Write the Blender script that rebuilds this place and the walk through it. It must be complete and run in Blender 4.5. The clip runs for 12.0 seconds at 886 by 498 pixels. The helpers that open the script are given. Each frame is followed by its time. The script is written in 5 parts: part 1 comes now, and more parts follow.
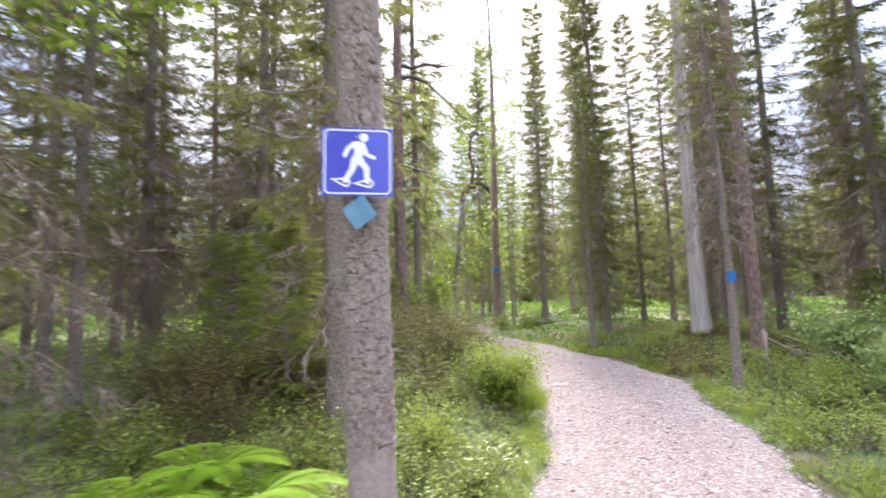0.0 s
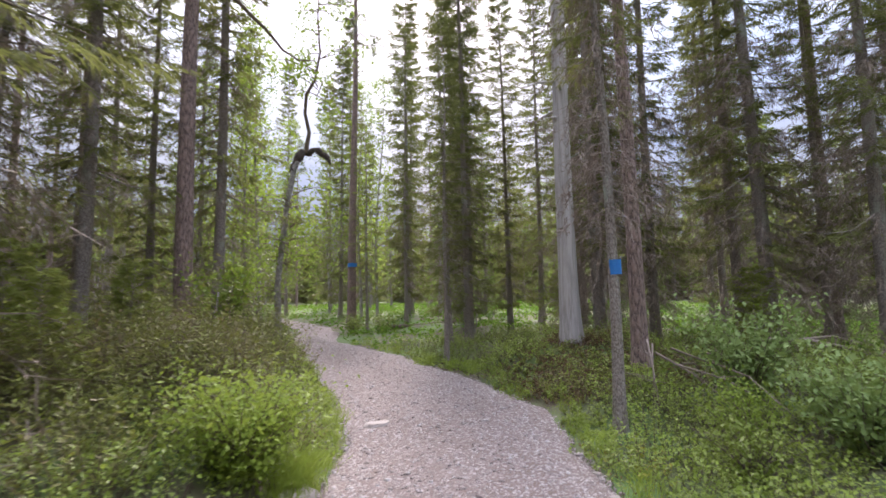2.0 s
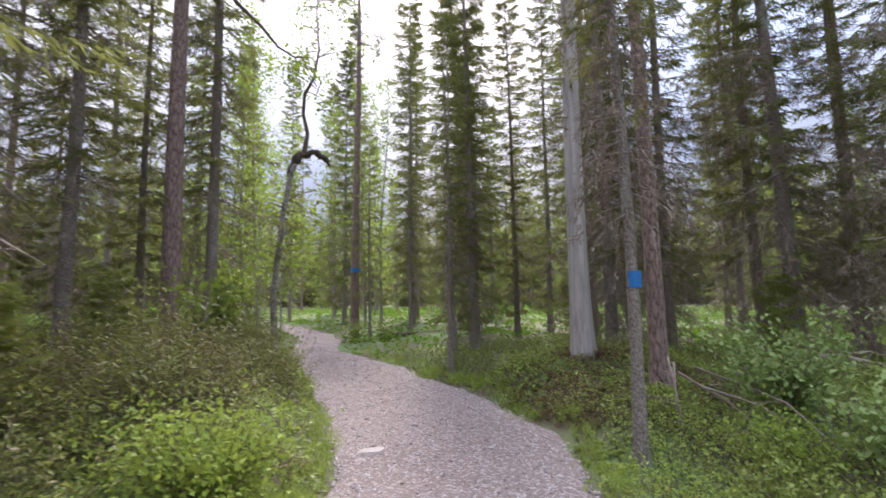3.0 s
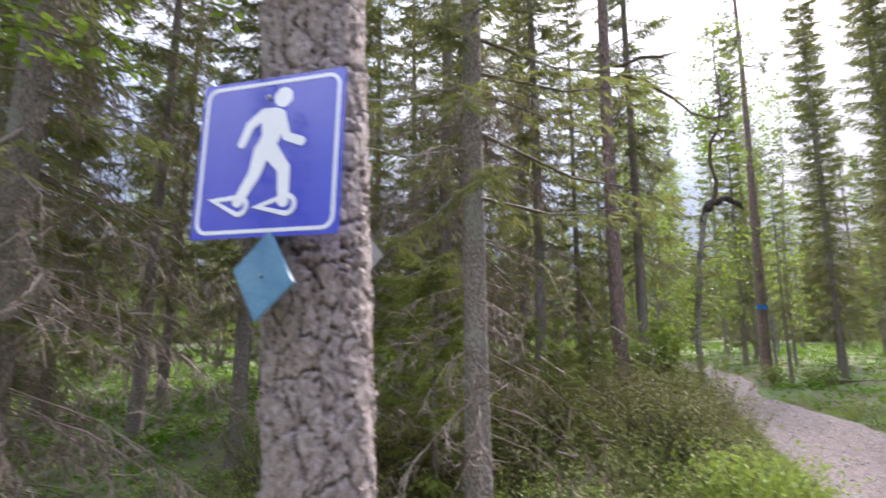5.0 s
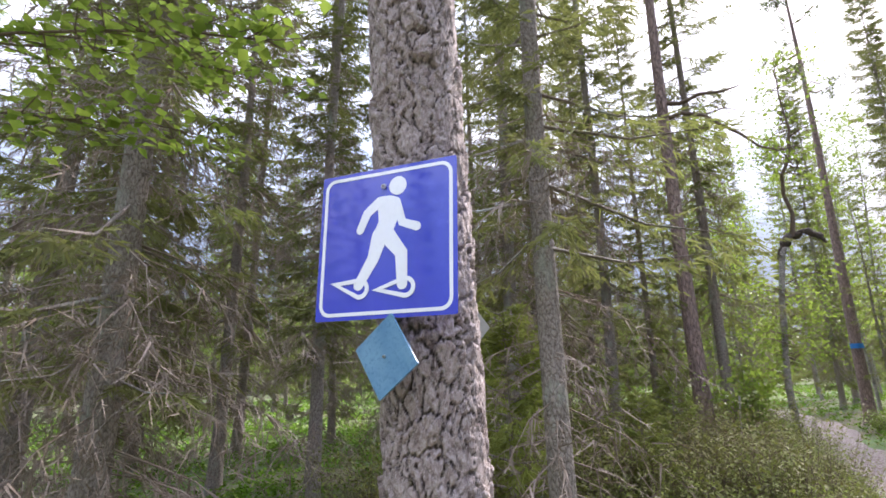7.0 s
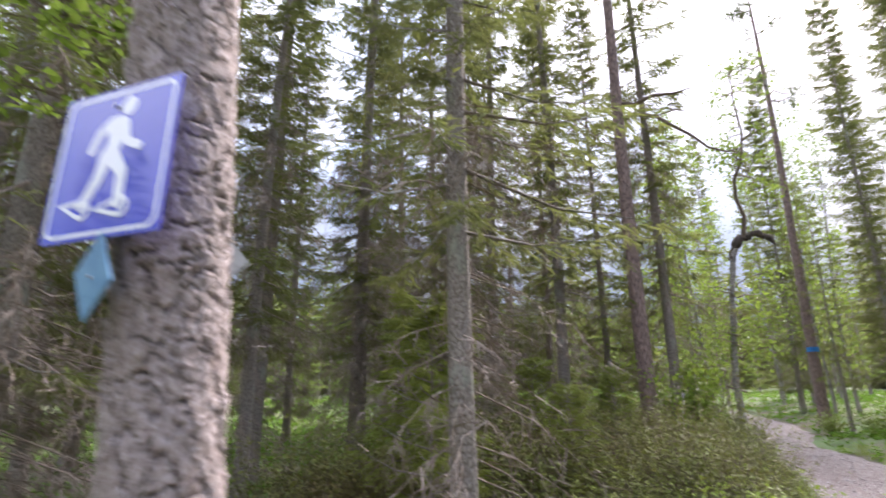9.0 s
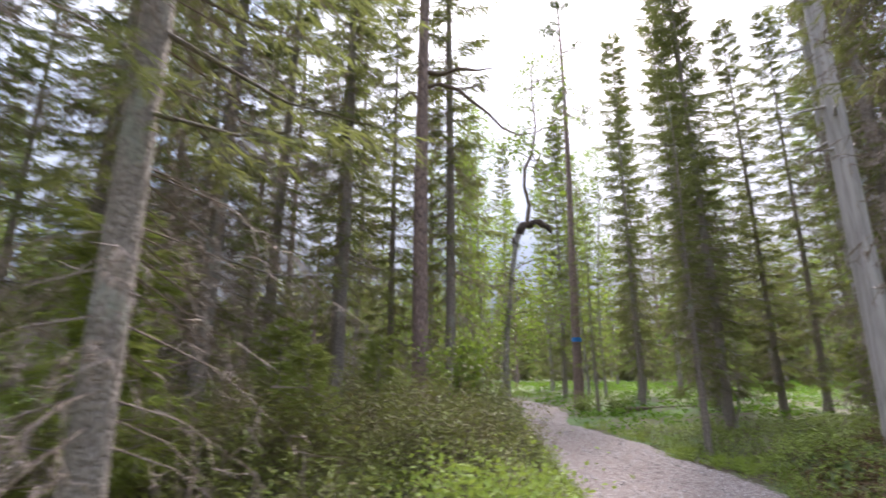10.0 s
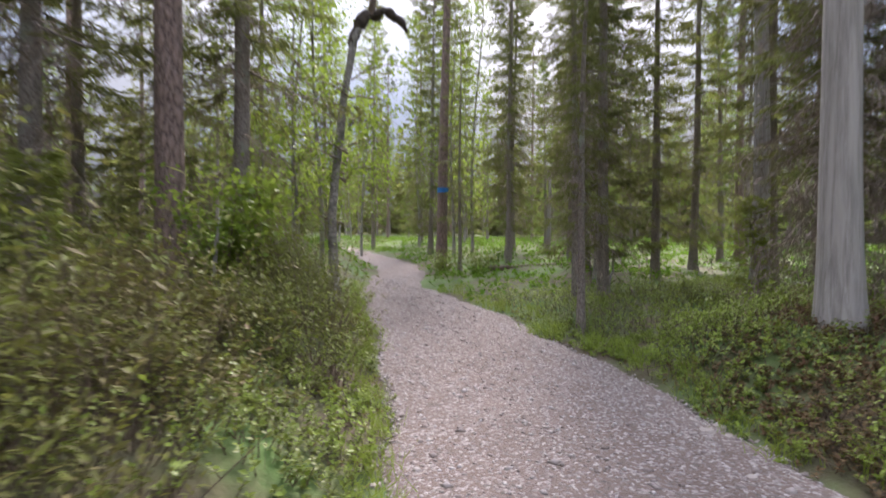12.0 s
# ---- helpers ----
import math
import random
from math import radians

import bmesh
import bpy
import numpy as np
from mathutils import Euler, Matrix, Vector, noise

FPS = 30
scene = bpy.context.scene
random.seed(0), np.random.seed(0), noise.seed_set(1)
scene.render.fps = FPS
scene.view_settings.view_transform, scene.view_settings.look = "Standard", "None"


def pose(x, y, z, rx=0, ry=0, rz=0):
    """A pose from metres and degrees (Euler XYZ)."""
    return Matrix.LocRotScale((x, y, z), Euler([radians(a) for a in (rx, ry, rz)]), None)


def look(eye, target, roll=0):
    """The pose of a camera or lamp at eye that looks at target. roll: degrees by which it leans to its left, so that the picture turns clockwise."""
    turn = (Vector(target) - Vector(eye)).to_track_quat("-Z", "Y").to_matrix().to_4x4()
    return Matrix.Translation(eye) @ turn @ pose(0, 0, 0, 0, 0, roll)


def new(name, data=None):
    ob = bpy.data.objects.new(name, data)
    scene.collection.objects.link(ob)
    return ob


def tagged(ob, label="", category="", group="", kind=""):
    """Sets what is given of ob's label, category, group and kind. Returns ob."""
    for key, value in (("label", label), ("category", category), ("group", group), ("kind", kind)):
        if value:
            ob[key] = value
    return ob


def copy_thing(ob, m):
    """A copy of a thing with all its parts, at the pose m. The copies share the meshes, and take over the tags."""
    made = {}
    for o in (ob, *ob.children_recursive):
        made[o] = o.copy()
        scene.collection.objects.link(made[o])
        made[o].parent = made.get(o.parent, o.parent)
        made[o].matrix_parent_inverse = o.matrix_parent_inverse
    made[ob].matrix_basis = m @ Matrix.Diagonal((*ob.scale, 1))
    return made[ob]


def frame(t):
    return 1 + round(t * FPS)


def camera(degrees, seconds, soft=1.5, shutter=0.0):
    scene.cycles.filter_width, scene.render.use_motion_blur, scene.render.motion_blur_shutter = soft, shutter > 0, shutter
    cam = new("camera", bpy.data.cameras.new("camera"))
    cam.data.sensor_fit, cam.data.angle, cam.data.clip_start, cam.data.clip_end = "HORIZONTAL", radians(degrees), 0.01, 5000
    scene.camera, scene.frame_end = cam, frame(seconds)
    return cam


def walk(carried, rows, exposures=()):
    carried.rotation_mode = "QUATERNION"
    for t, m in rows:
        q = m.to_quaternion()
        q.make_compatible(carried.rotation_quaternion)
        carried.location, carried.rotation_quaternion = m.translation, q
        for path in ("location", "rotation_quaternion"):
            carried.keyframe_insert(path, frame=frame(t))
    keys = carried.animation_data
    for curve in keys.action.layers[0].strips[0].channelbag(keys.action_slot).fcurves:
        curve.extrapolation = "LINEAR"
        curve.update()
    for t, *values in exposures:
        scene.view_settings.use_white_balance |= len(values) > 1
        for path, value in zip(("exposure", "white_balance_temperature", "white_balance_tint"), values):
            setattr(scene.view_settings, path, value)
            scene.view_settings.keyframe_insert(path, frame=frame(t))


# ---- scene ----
cam = camera(81.15, 12.0, 1.6, 0.42)
PATH = [
    (0, (0.1, 0.161, 1.388), (0.377, 2.128, 1.626), -1.78),
    (0.5, (0.411, 0.643, 1.352), (0.909, 2.565, 1.592), -1.55),
    (1, (0.79, 1.211, 1.346), (1.433, 3.09, 1.581), -1.41),
    (1.5, (1.133, 1.71, 1.373), (1.817, 3.575, 1.607), -1.44),
    (2, (1.476, 2.299, 1.372), (2.185, 4.155, 1.601), -1.27),
    (2.5, (1.723, 2.686, 1.415), (2.452, 4.534, 1.638), -1.32),
    (2.7, (1.729, 2.729, 1.438), (2.459, 4.577, 1.666), -1.31),
    (4.5, (0.808, 1.752, 1.682), (0.477, 3.701, 1.984), 0.78),
    (5, (0.638, 1.636, 1.71), (0.019, 3.504, 2.07), 0.38),
    (5.5, (0.515, 1.592, 1.738), (-0.216, 3.403, 2.17), -0.49),
    (6, (0.522, 1.562, 1.755), (-0.232, 3.35, 2.24), -1.03),
    (6.5, (0.542, 1.557, 1.764), (-0.238, 3.327, 2.275), -0.78),
    (7, (0.557, 1.555, 1.762), (-0.248, 3.308, 2.291), -0.6),
    (7.2, (0.565, 1.56, 1.764), (-0.255, 3.303, 2.303), -0.3),
    (8.8, (0.855, 1.722, 1.667), (0.060, 3.470, 2.226), -0.6),
    (9, (0.963, 1.815, 1.621), (0.218, 3.588, 2.169), -0.2),
    (9.5, (1.067, 2.236, 1.438), (0.59, 4.097, 1.997), -0.74),
    (10, (1.33, 2.744, 1.389), (1.243, 4.672, 1.91), 0.02),
    (10.5, (1.499, 3.286, 1.423), (1.588, 5.23, 1.884), 0.26),
    (11, (1.772, 3.952, 1.423), (2.005, 5.9, 1.813), 0.26),
    (11.5, (1.974, 4.579, 1.438), (2.281, 6.542, 1.665), 0.36),
    (12, (2.176, 5.262, 1.456), (2.536, 7.229, 1.43), 0.29),
]
EXPOSURE = [(0, 1.9, 6650, 22), (1.0, 1.5, 6650, 22), (2.5, 1.2, 6550, 22), (4.5, 1.3, 6450, 21), (6.5, 1.5, 6450, 21), (9.0, 1.45, 6450, 21), (10.5, 1.15, 6550, 19), (11.3, 0.93, 6400, 19), (12, 1.15, 6650, 20)]
walk(cam, [(t, look(eye, target, roll)) for t, eye, target, roll in PATH], EXPOSURE)

# ---- light ----
world = bpy.data.worlds.new("sky")
scene.world = world
world.use_nodes = True
wn = world.node_tree
wn.nodes.clear()
sky = wn.nodes.new("ShaderNodeTexSky")
sky.sky_type = 'NISHITA'
sky.sun_disc = False
SUN_EL, SUN_AZ = radians(42), radians(20)      # azimuth clockwise from +y
sky.sun_elevation, sky.sun_rotation = SUN_EL, SUN_AZ
sky.air_density, sky.dust_density, sky.ozone_density = 1.0, 3.0, 1.0
SKY = 0.14
# thin cloud: a soft noise veil whitens the blue
wtc = wn.nodes.new("ShaderNodeTexCoord")
wno = wn.nodes.new("ShaderNodeTexNoise")
wno.inputs["Scale"].default_value, wno.inputs["Detail"].default_value = 2.2, 6.0
wramp = wn.nodes.new("ShaderNodeMapRange")
wramp.inputs["From Min"].default_value, wramp.inputs["From Max"].default_value = 0.40, 0.60
wramp.inputs["To Min"].default_value, wramp.inputs["To Max"].default_value = 0.0, 1.0
wmix = wn.nodes.new("ShaderNodeMix")
wmix.data_type = 'RGBA'
wveil = wn.nodes.new("ShaderNodeMix")
wveil.data_type = 'RGBA'
wveil.inputs["A"].default_value, wveil.inputs["B"].default_value = (2.7, 3.6, 5.2, 1), (4.4, 4.75, 5.3, 1)
wbg = wn.nodes.new("ShaderNodeBackground")
wout = wn.nodes.new("ShaderNodeOutputWorld")
# an overcast sky is brightest overhead and dimmest at the horizon
wsep = wn.nodes.new("ShaderNodeSeparateXYZ")
wpow = wn.nodes.new("ShaderNodeMath")
wpow.operation, wpow.use_clamp = 'POWER', True
wpow.inputs[1].default_value = 1.55
wlum = wn.nodes.new("ShaderNodeMath")
wlum.operation = 'MULTIPLY_ADD'
wlum.inputs[1].default_value, wlum.inputs[2].default_value = 2.8 * SKY, 0.16 * SKY
wn.links.new(wtc.outputs["Generated"], wsep.inputs["Vector"])
wn.links.new(wsep.outputs["Z"], wpow.inputs[0])
wn.links.new(wpow.outputs["Value"], wlum.inputs[0])
wn.links.new(wlum.outputs["Value"], wbg.inputs["Strength"])
wn.links.new(wtc.outputs["Generated"], wno.inputs["Vector"])
wn.links.new(wno.outputs["Fac"], wramp.inputs["Value"])
wmix.inputs["Factor"].default_value = 0.86
wn.links.new(wramp.outputs["Result"], wveil.inputs["Factor"])
wn.links.new(wveil.outputs["Result"], wmix.inputs["B"])
wn.links.new(sky.outputs["Color"], wmix.inputs["A"])
wn.links.new(wmix.outputs["Result"], wbg.inputs["Color"])
wn.links.new(wbg.outputs["Background"], wout.inputs["Surface"])
sun = new("sun", bpy.data.lights.new("sun", 'SUN'))
sun.data.energy, sun.data.angle, sun.data.color = 4.4, radians(14), (1.0, 0.965, 0.91)
sun_from = Vector((math.sin(SUN_AZ) * math.cos(SUN_EL), math.cos(SUN_AZ) * math.cos(SUN_EL), math.sin(SUN_EL)))
sun.matrix_world = look(sun_from * 60, (0, 0, 0))


# ---- materials ----
def nodes_of(name):
    m = bpy.data.materials.new(name)
    m.use_nodes = True
    nt = m.node_tree
    b = nt.nodes["Principled BSDF"]
    return m, nt, b


def add(nt, kind, **values):
    n = nt.nodes.new(kind)
    for k, v in values.items():
        n.inputs[k.replace("_", " ")].default_value = v
    return n


def blend(nt, fac, a, b):
    n = nt.nodes.new("ShaderNodeMix")
    n.data_type = 'RGBA'
    for key, v in (("Factor", fac), ("A", a), ("B", b)):
        if isinstance(v, (tuple, float, int)):
            n.inputs[key].default_value = (*v, 1) if isinstance(v, tuple) else v
        else:
            nt.links.new(v, n.inputs[key])
    return n.outputs["Result"]


def stepped(nt, value, lo, hi):
    n = add(nt, "ShaderNodeMapRange", From_Min=lo, From_Max=hi)
    nt.links.new(value, n.inputs["Value"])
    return n.outputs["Result"]


def coords(nt, scale=(1, 1, 1)):
    tc = nt.nodes.new("ShaderNodeTexCoord")
    mp = nt.nodes.new("ShaderNodeMapping")
    mp.inputs["Scale"].default_value = scale
    nt.links.new(tc.outputs["Object"], mp.inputs["Vector"])
    return mp.outputs["Vector"]


def noise_tex(nt, vec, scale, detail=5.0, rough=0.6):
    n = add(nt, "ShaderNodeTexNoise", Scale=scale, Detail=detail, Roughness=rough)
    nt.links.new(vec, n.inputs["Vector"])
    return n.outputs["Fac"]


def bark(name, dark, light, accent, stretch=0.35, scale=26.0, bump=0.6, lichen=(0.30, 0.33, 0.27), lichen_at=0.64):
    m, nt, b = nodes_of(name)
    v = coords(nt, (1, 1, stretch))
    vo = nt.nodes.new("ShaderNodeTexVoronoi")
    vo.feature = 'DISTANCE_TO_EDGE'
    vo.inputs["Scale"].default_value = scale
    warp = nt.nodes.new("ShaderNodeVectorMath")
    warp.operation = 'ADD'
    ns = add(nt, "ShaderNodeTexNoise", Scale=14.0, Detail=4.0)
    nt.links.new(v, ns.inputs["Vector"])
    half = nt.nodes.new("ShaderNodeVectorMath")
    half.operation = 'SCALE'
    half.inputs["Scale"].default_value = 0.05
    nt.links.new(ns.outputs["Color"], half.inputs[0])
    nt.links.new(v, warp.inputs[0])
    nt.links.new(half.outputs["Vector"], warp.inputs[1])
    nt.links.new(warp.outputs["Vector"], vo.inputs["Vector"])
    cracks = stepped(nt, vo.outputs["Distance"], 0.0, 0.28)
    fine = noise_tex(nt, v, 70.0, 6.0, 0.7)
    broad = noise_tex(nt, v, 3.0, 4.0)
    c = blend(nt, cracks, dark, light)
    c = blend(nt, stepped(nt, fine, 0.42, 0.7), c, accent)
    c = blend(nt, stepped(nt, broad, lichen_at, lichen_at + 0.12), c, lichen)
    nt.links.new(c, b.inputs["Base Color"])
    b.inputs["Roughness"].default_value = 0.9
    h = nt.nodes.new("ShaderNodeMath")
    h.operation = 'MULTIPLY_ADD'
    nt.links.new(fine, h.inputs[0])
    h.inputs[1].default_value = 0.5
    nt.links.new(cracks, h.inputs[2])
    bp = add(nt, "ShaderNodeBump", Strength=bump, Distance=0.012)
    nt.links.new(h.outputs["Value"], bp.inputs["Height"])
    nt.links.new(bp.outputs["Normal"], b.inputs["Normal"])
    return m


def leafy(name, tones, rough=0.55, through_share=0.35, patch=0.8, gloss=0.15):
    """Leaves: tones from dark to light, one drawn per leaf, tinted by broad patches."""
    m, nt, b = nodes_of(name)
    geo = nt.nodes.new("ShaderNodeNewGeometry")
    ramp = nt.nodes.new("ShaderNodeValToRGB")
    e = ramp.color_ramp.elements
    e[0].color, e[1].color = (*tones[0], 1), (*tones[-1], 1)
    for i, tone in enumerate(tones[1:-1]):
        k = e.new((i + 1) / (len(tones) - 1))
        k.color = (*tone, 1)
    v = coords(nt)
    big = noise_tex(nt, v, patch, 3.0)
    mix = nt.nodes.new("ShaderNodeMath")
    mix.operation = 'MULTIPLY_ADD'
    nt.links.new(geo.outputs["Random Per Island"], mix.inputs[0])
    mix.inputs[1].default_value = 0.34
    sh = nt.nodes.new("ShaderNodeMath")
    sh.operation = 'MULTIPLY_ADD'
    nt.links.new(big, sh.inputs[0])
    sh.inputs[1].default_value, sh.inputs[2].default_value = 2.0, -0.66
    nt.links.new(sh.outputs["Value"], mix.inputs[2])
    nt.links.new(mix.outputs["Value"], ramp.inputs["Fac"])
    nt.links.new(ramp.outputs["Color"], b.inputs["Base Color"])
    b.inputs["Roughness"].default_value = rough
    b.inputs["Specular IOR Level"].default_value = gloss
    tr = nt.nodes.new("ShaderNodeBsdfTranslucent")
    nt.links.new(blend(nt, 0.5, ramp.outputs["Color"], (0.19, 0.22, 0.05)), tr.inputs["Color"])
    ms = nt.nodes.new("ShaderNodeMixShader")
    ms.inputs["Fac"].default_value = through_share
    nt.links.new(b.outputs["BSDF"], ms.inputs[1])
    nt.links.new(tr.outputs["BSDF"], ms.inputs[2])
    nt.links.new(ms.outputs["Shader"], nt.nodes["Material Output"].inputs["Surface"])
    return m


def mottled(name, a, b_, c, scale=4.0, rough=0.85, bump=0.4, distance=0.01, metal=0.0):
    m, nt, b = nodes_of(name)
    v = coords(nt)
    n1, n2 = noise_tex(nt, v, scale, 5.0), noise_tex(nt, v, scale * 9, 6.0, 0.7)
    col = blend(nt, stepped(nt, n1, 0.38, 0.62), a, b_)
    col = blend(nt, stepped(nt, n2, 0.5, 0.72), col, c)
    nt.links.new(col, b.inputs["Base Color"])
    b.inputs["Roughness"].default_value, b.inputs["Metallic"].default_value = rough, metal
    bp = add(nt, "ShaderNodeBump", Strength=bump, Distance=distance)
    nt.links.new(n2, bp.inputs["Height"])
    nt.links.new(bp.outputs["Normal"], b.inputs["Normal"])
    return m


def pebbly(name, tones):
    m, nt, b = nodes_of(name)
    geo = nt.nodes.new("ShaderNodeNewGeometry")
    ramp = nt.nodes.new("ShaderNodeValToRGB")
    e = ramp.color_ramp.elements
    e[0].color, e[1].color = (*tones[0], 1), (*tones[-1], 1)
    for i, tone in enumerate(tones[1:-1]):
        e.new((i + 1) / (len(tones) - 1)).color = (*tone, 1)
    nt.links.new(geo.outputs["Random Per Island"], ramp.inputs["Fac"])
    n = noise_tex(nt, coords(nt), 120.0)
    nt.links.new(blend(nt, stepped(nt, n, 0.5, 0.8), ramp.outputs["Color"], (0.30, 0.25, 0.22)), b.inputs["Base Color"])
    b.inputs["Roughness"].default_value = 0.85
    return m


def plain(name, col, rough=0.5, metal=0.0):
    m, nt, b = nodes_of(name)
    b.inputs["Base Color"].default_value = (*col, 1)
    b.inputs["Roughness"].default_value, b.inputs["Metallic"].default_value = rough, metal
    return m




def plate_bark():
    """Bark plates: pale worn crests, dark fissures with painted shade, by the mesh's relief."""
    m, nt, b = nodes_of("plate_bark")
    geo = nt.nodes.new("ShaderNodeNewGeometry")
    v = coords(nt, (1, 1, 0.6))
    fine, mid, broad = noise_tex(nt, v, 190.0, 6.0, 0.75), noise_tex(nt, v, 60.0, 6.0, 0.75), noise_tex(nt, v, 6.0, 3.0)
    c = blend(nt, stepped(nt, mid, 0.36, 0.60), (0.20, 0.145, 0.128), (0.42, 0.345, 0.322))
    c = blend(nt, stepped(nt, fine, 0.48, 0.66), c, (0.52, 0.455, 0.435))
    c = blend(nt, stepped(nt, broad, 0.60, 0.74), c, (0.25, 0.17, 0.14))
    # hollows: the fissures' own dark brown, deepened by crease shade put into the colour
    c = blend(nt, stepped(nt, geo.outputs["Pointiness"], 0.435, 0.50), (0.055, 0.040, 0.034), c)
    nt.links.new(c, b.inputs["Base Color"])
    b.inputs["Roughness"].default_value = 0.92
    bp = add(nt, "ShaderNodeBump", Strength=1.0, Distance=0.010)
    nt.links.new(mid, bp.inputs["Height"])
    nt.links.new(bp.outputs["Normal"], b.inputs["Normal"])
    return m


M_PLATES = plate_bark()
M_PINE_FAR = bark("red_pine_bark", (0.065, 0.042, 0.034), (0.25, 0.165, 0.135), (0.32, 0.235, 0.205), 0.3, 20.0, 0.7)
M_SPRUCE = bark("spruce_bark", (0.10, 0.077, 0.063), (0.255, 0.21, 0.178), (0.35, 0.31, 0.27), 0.55, 40.0, 0.5, lichen_at=0.55)
M_BIRCH = bark("birch_bark", (0.09, 0.08, 0.07), (0.34, 0.31, 0.28), (0.45, 0.42, 0.38), 1.6, 12.0, 0.4, (0.12, 0.11, 0.09), 0.5)
M_DEAD = bark("bleached_wood", (0.25, 0.225, 0.21), (0.40, 0.365, 0.34), (0.46, 0.425, 0.40), 0.05, 16.0, 0.2, (0.28, 0.26, 0.245), 0.52)
M_TWIG = mottled("dead_twig", (0.175, 0.13, 0.10), (0.26, 0.20, 0.16), (0.38, 0.325, 0.27), 6.0)
M_BURL = mottled("burl_bark", (0.045, 0.034, 0.028), (0.09, 0.066, 0.052), (0.17, 0.14, 0.115), 14.0, 0.9, 0.9, 0.02)
M_STEM = mottled("brown_stem", (0.09, 0.06, 0.04), (0.14, 0.10, 0.07), (0.2, 0.16, 0.12), 12.0)
M_NEEDLE = leafy("spruce_needles", [(0.155, 0.118, 0.072), (0.145, 0.14, 0.062), (0.17, 0.185, 0.068), (0.25, 0.275, 0.085)], 0.8, 0.46)
M_LIGHT = leafy("light_needles", [(0.13, 0.16, 0.055), (0.17, 0.23, 0.065), (0.22, 0.31, 0.075), (0.29, 0.37, 0.10)], 0.8, 0.52)
M_YOUNG = leafy("young_needles", [(0.16, 0.17, 0.05), (0.20, 0.24, 0.055), (0.28, 0.34, 0.07)], 0.8, 0.5)
M_PNEEDLE = leafy("pine_needles", [(0.05, 0.075, 0.03), (0.08, 0.11, 0.045), (0.12, 0.15, 0.06)], 0.6, 0.3)
M_BLEAF = leafy("birch_leaves", [(0.10, 0.17, 0.02), (0.15, 0.24, 0.025), (0.21, 0.33, 0.035), (0.29, 0.42, 0.05)], 0.45, 0.65, gloss=0.28)
M_BILBERRY = leafy("bilberry_leaves", [(0.15, 0.155, 0.048), (0.195, 0.25, 0.05), (0.245, 0.325, 0.058), (0.32, 0.405, 0.07)], 0.45, 0.35, gloss=0.28)
M_HEATH = leafy("heath_leaves", [(0.16, 0.096, 0.048), (0.144, 0.12, 0.042), (0.148, 0.168, 0.042), (0.172, 0.22, 0.048)], 0.55, 0.3)
M_FRESH = leafy("fresh_tips", [(0.20, 0.27, 0.045), (0.27, 0.37, 0.055), (0.36, 0.47, 0.07)], 0.6, 0.5, gloss=0.28)
M_WILLOW = leafy("willow_leaves", [(0.17, 0.25, 0.08), (0.26, 0.36, 0.12), (0.38, 0.47, 0.19)], 0.5, 0.4, gloss=0.22)
M_OLIVE = leafy("olive_tips", [(0.185, 0.151, 0.05), (0.193, 0.21, 0.05), (0.235, 0.286, 0.059)], 0.7, 0.4)
M_LITTER = leafy("brown_litter", [(0.128, 0.068, 0.044), (0.162, 0.093, 0.055), (0.187, 0.132, 0.072), (0.17, 0.17, 0.06)], 0.9, 0.15)
M_YELLOW = leafy("yellowed_leaves", [(0.12, 0.17, 0.025), (0.22, 0.24, 0.03), (0.30, 0.25, 0.03), (0.30, 0.20, 0.03)], 0.5, 0.35, gloss=0.28)
M_MEADOW = leafy("meadow_leaves", [(0.065, 0.13, 0.018), (0.10, 0.22, 0.022), (0.16, 0.32, 0.028)], 0.8, 0.40, 0.5, gloss=0.0)
M_FERN = leafy("fern_leaves", [(0.15, 0.28, 0.02), (0.22, 0.38, 0.025), (0.28, 0.45, 0.035)], 0.5, 0.5)
M_SOIL = mottled("moss_and_soil", (0.10, 0.072, 0.045), (0.085, 0.15, 0.034), (0.13, 0.13, 0.06), 0.9, 0.95, 0.8, 0.03)


def packed_gravel():
    """Trodden fines with small stones set in them."""
    m, nt, b = nodes_of("packed_gravel")
    v = coords(nt)
    cells = nt.nodes.new("ShaderNodeTexVoronoi")
    cells.inputs["Scale"].default_value = 62.0
    nt.links.new(v, cells.inputs["Vector"])
    sep = nt.nodes.new("ShaderNodeSeparateColor")
    nt.links.new(cells.outputs["Color"], sep.inputs["Color"])
    broad, fine = noise_tex(nt, v, 1.3, 4.0), noise_tex(nt, v, 150.0, 5.0, 0.7)
    c = blend(nt, stepped(nt, broad, 0.36, 0.64), (0.172, 0.122, 0.103), (0.21, 0.155, 0.134))
    stone = blend(nt, sep.outputs["Green"], (0.14, 0.112, 0.10), (0.45, 0.39, 0.36))
    c = blend(nt, stepped(nt, sep.outputs["Red"], 0.45, 0.75), c, stone)
    c = blend(nt, stepped(nt, fine, 0.55, 0.8), c, (0.38, 0.32, 0.295))
    nt.links.new(c, b.inputs["Base Color"])
    b.inputs["Roughness"].default_value = 0.95
    h = nt.nodes.new("ShaderNodeMath")
    h.operation = 'MULTIPLY_ADD'
    nt.links.new(cells.outputs["Distance"], h.inputs[0])
    h.inputs[1].default_value = -1.0
    nt.links.new(fine, h.inputs[2])
    bp = add(nt, "ShaderNodeBump", Strength=0.8, Distance=0.010)
    nt.links.new(h.outputs["Value"], bp.inputs["Height"])
    nt.links.new(bp.outputs["Normal"], b.inputs["Normal"])
    return m


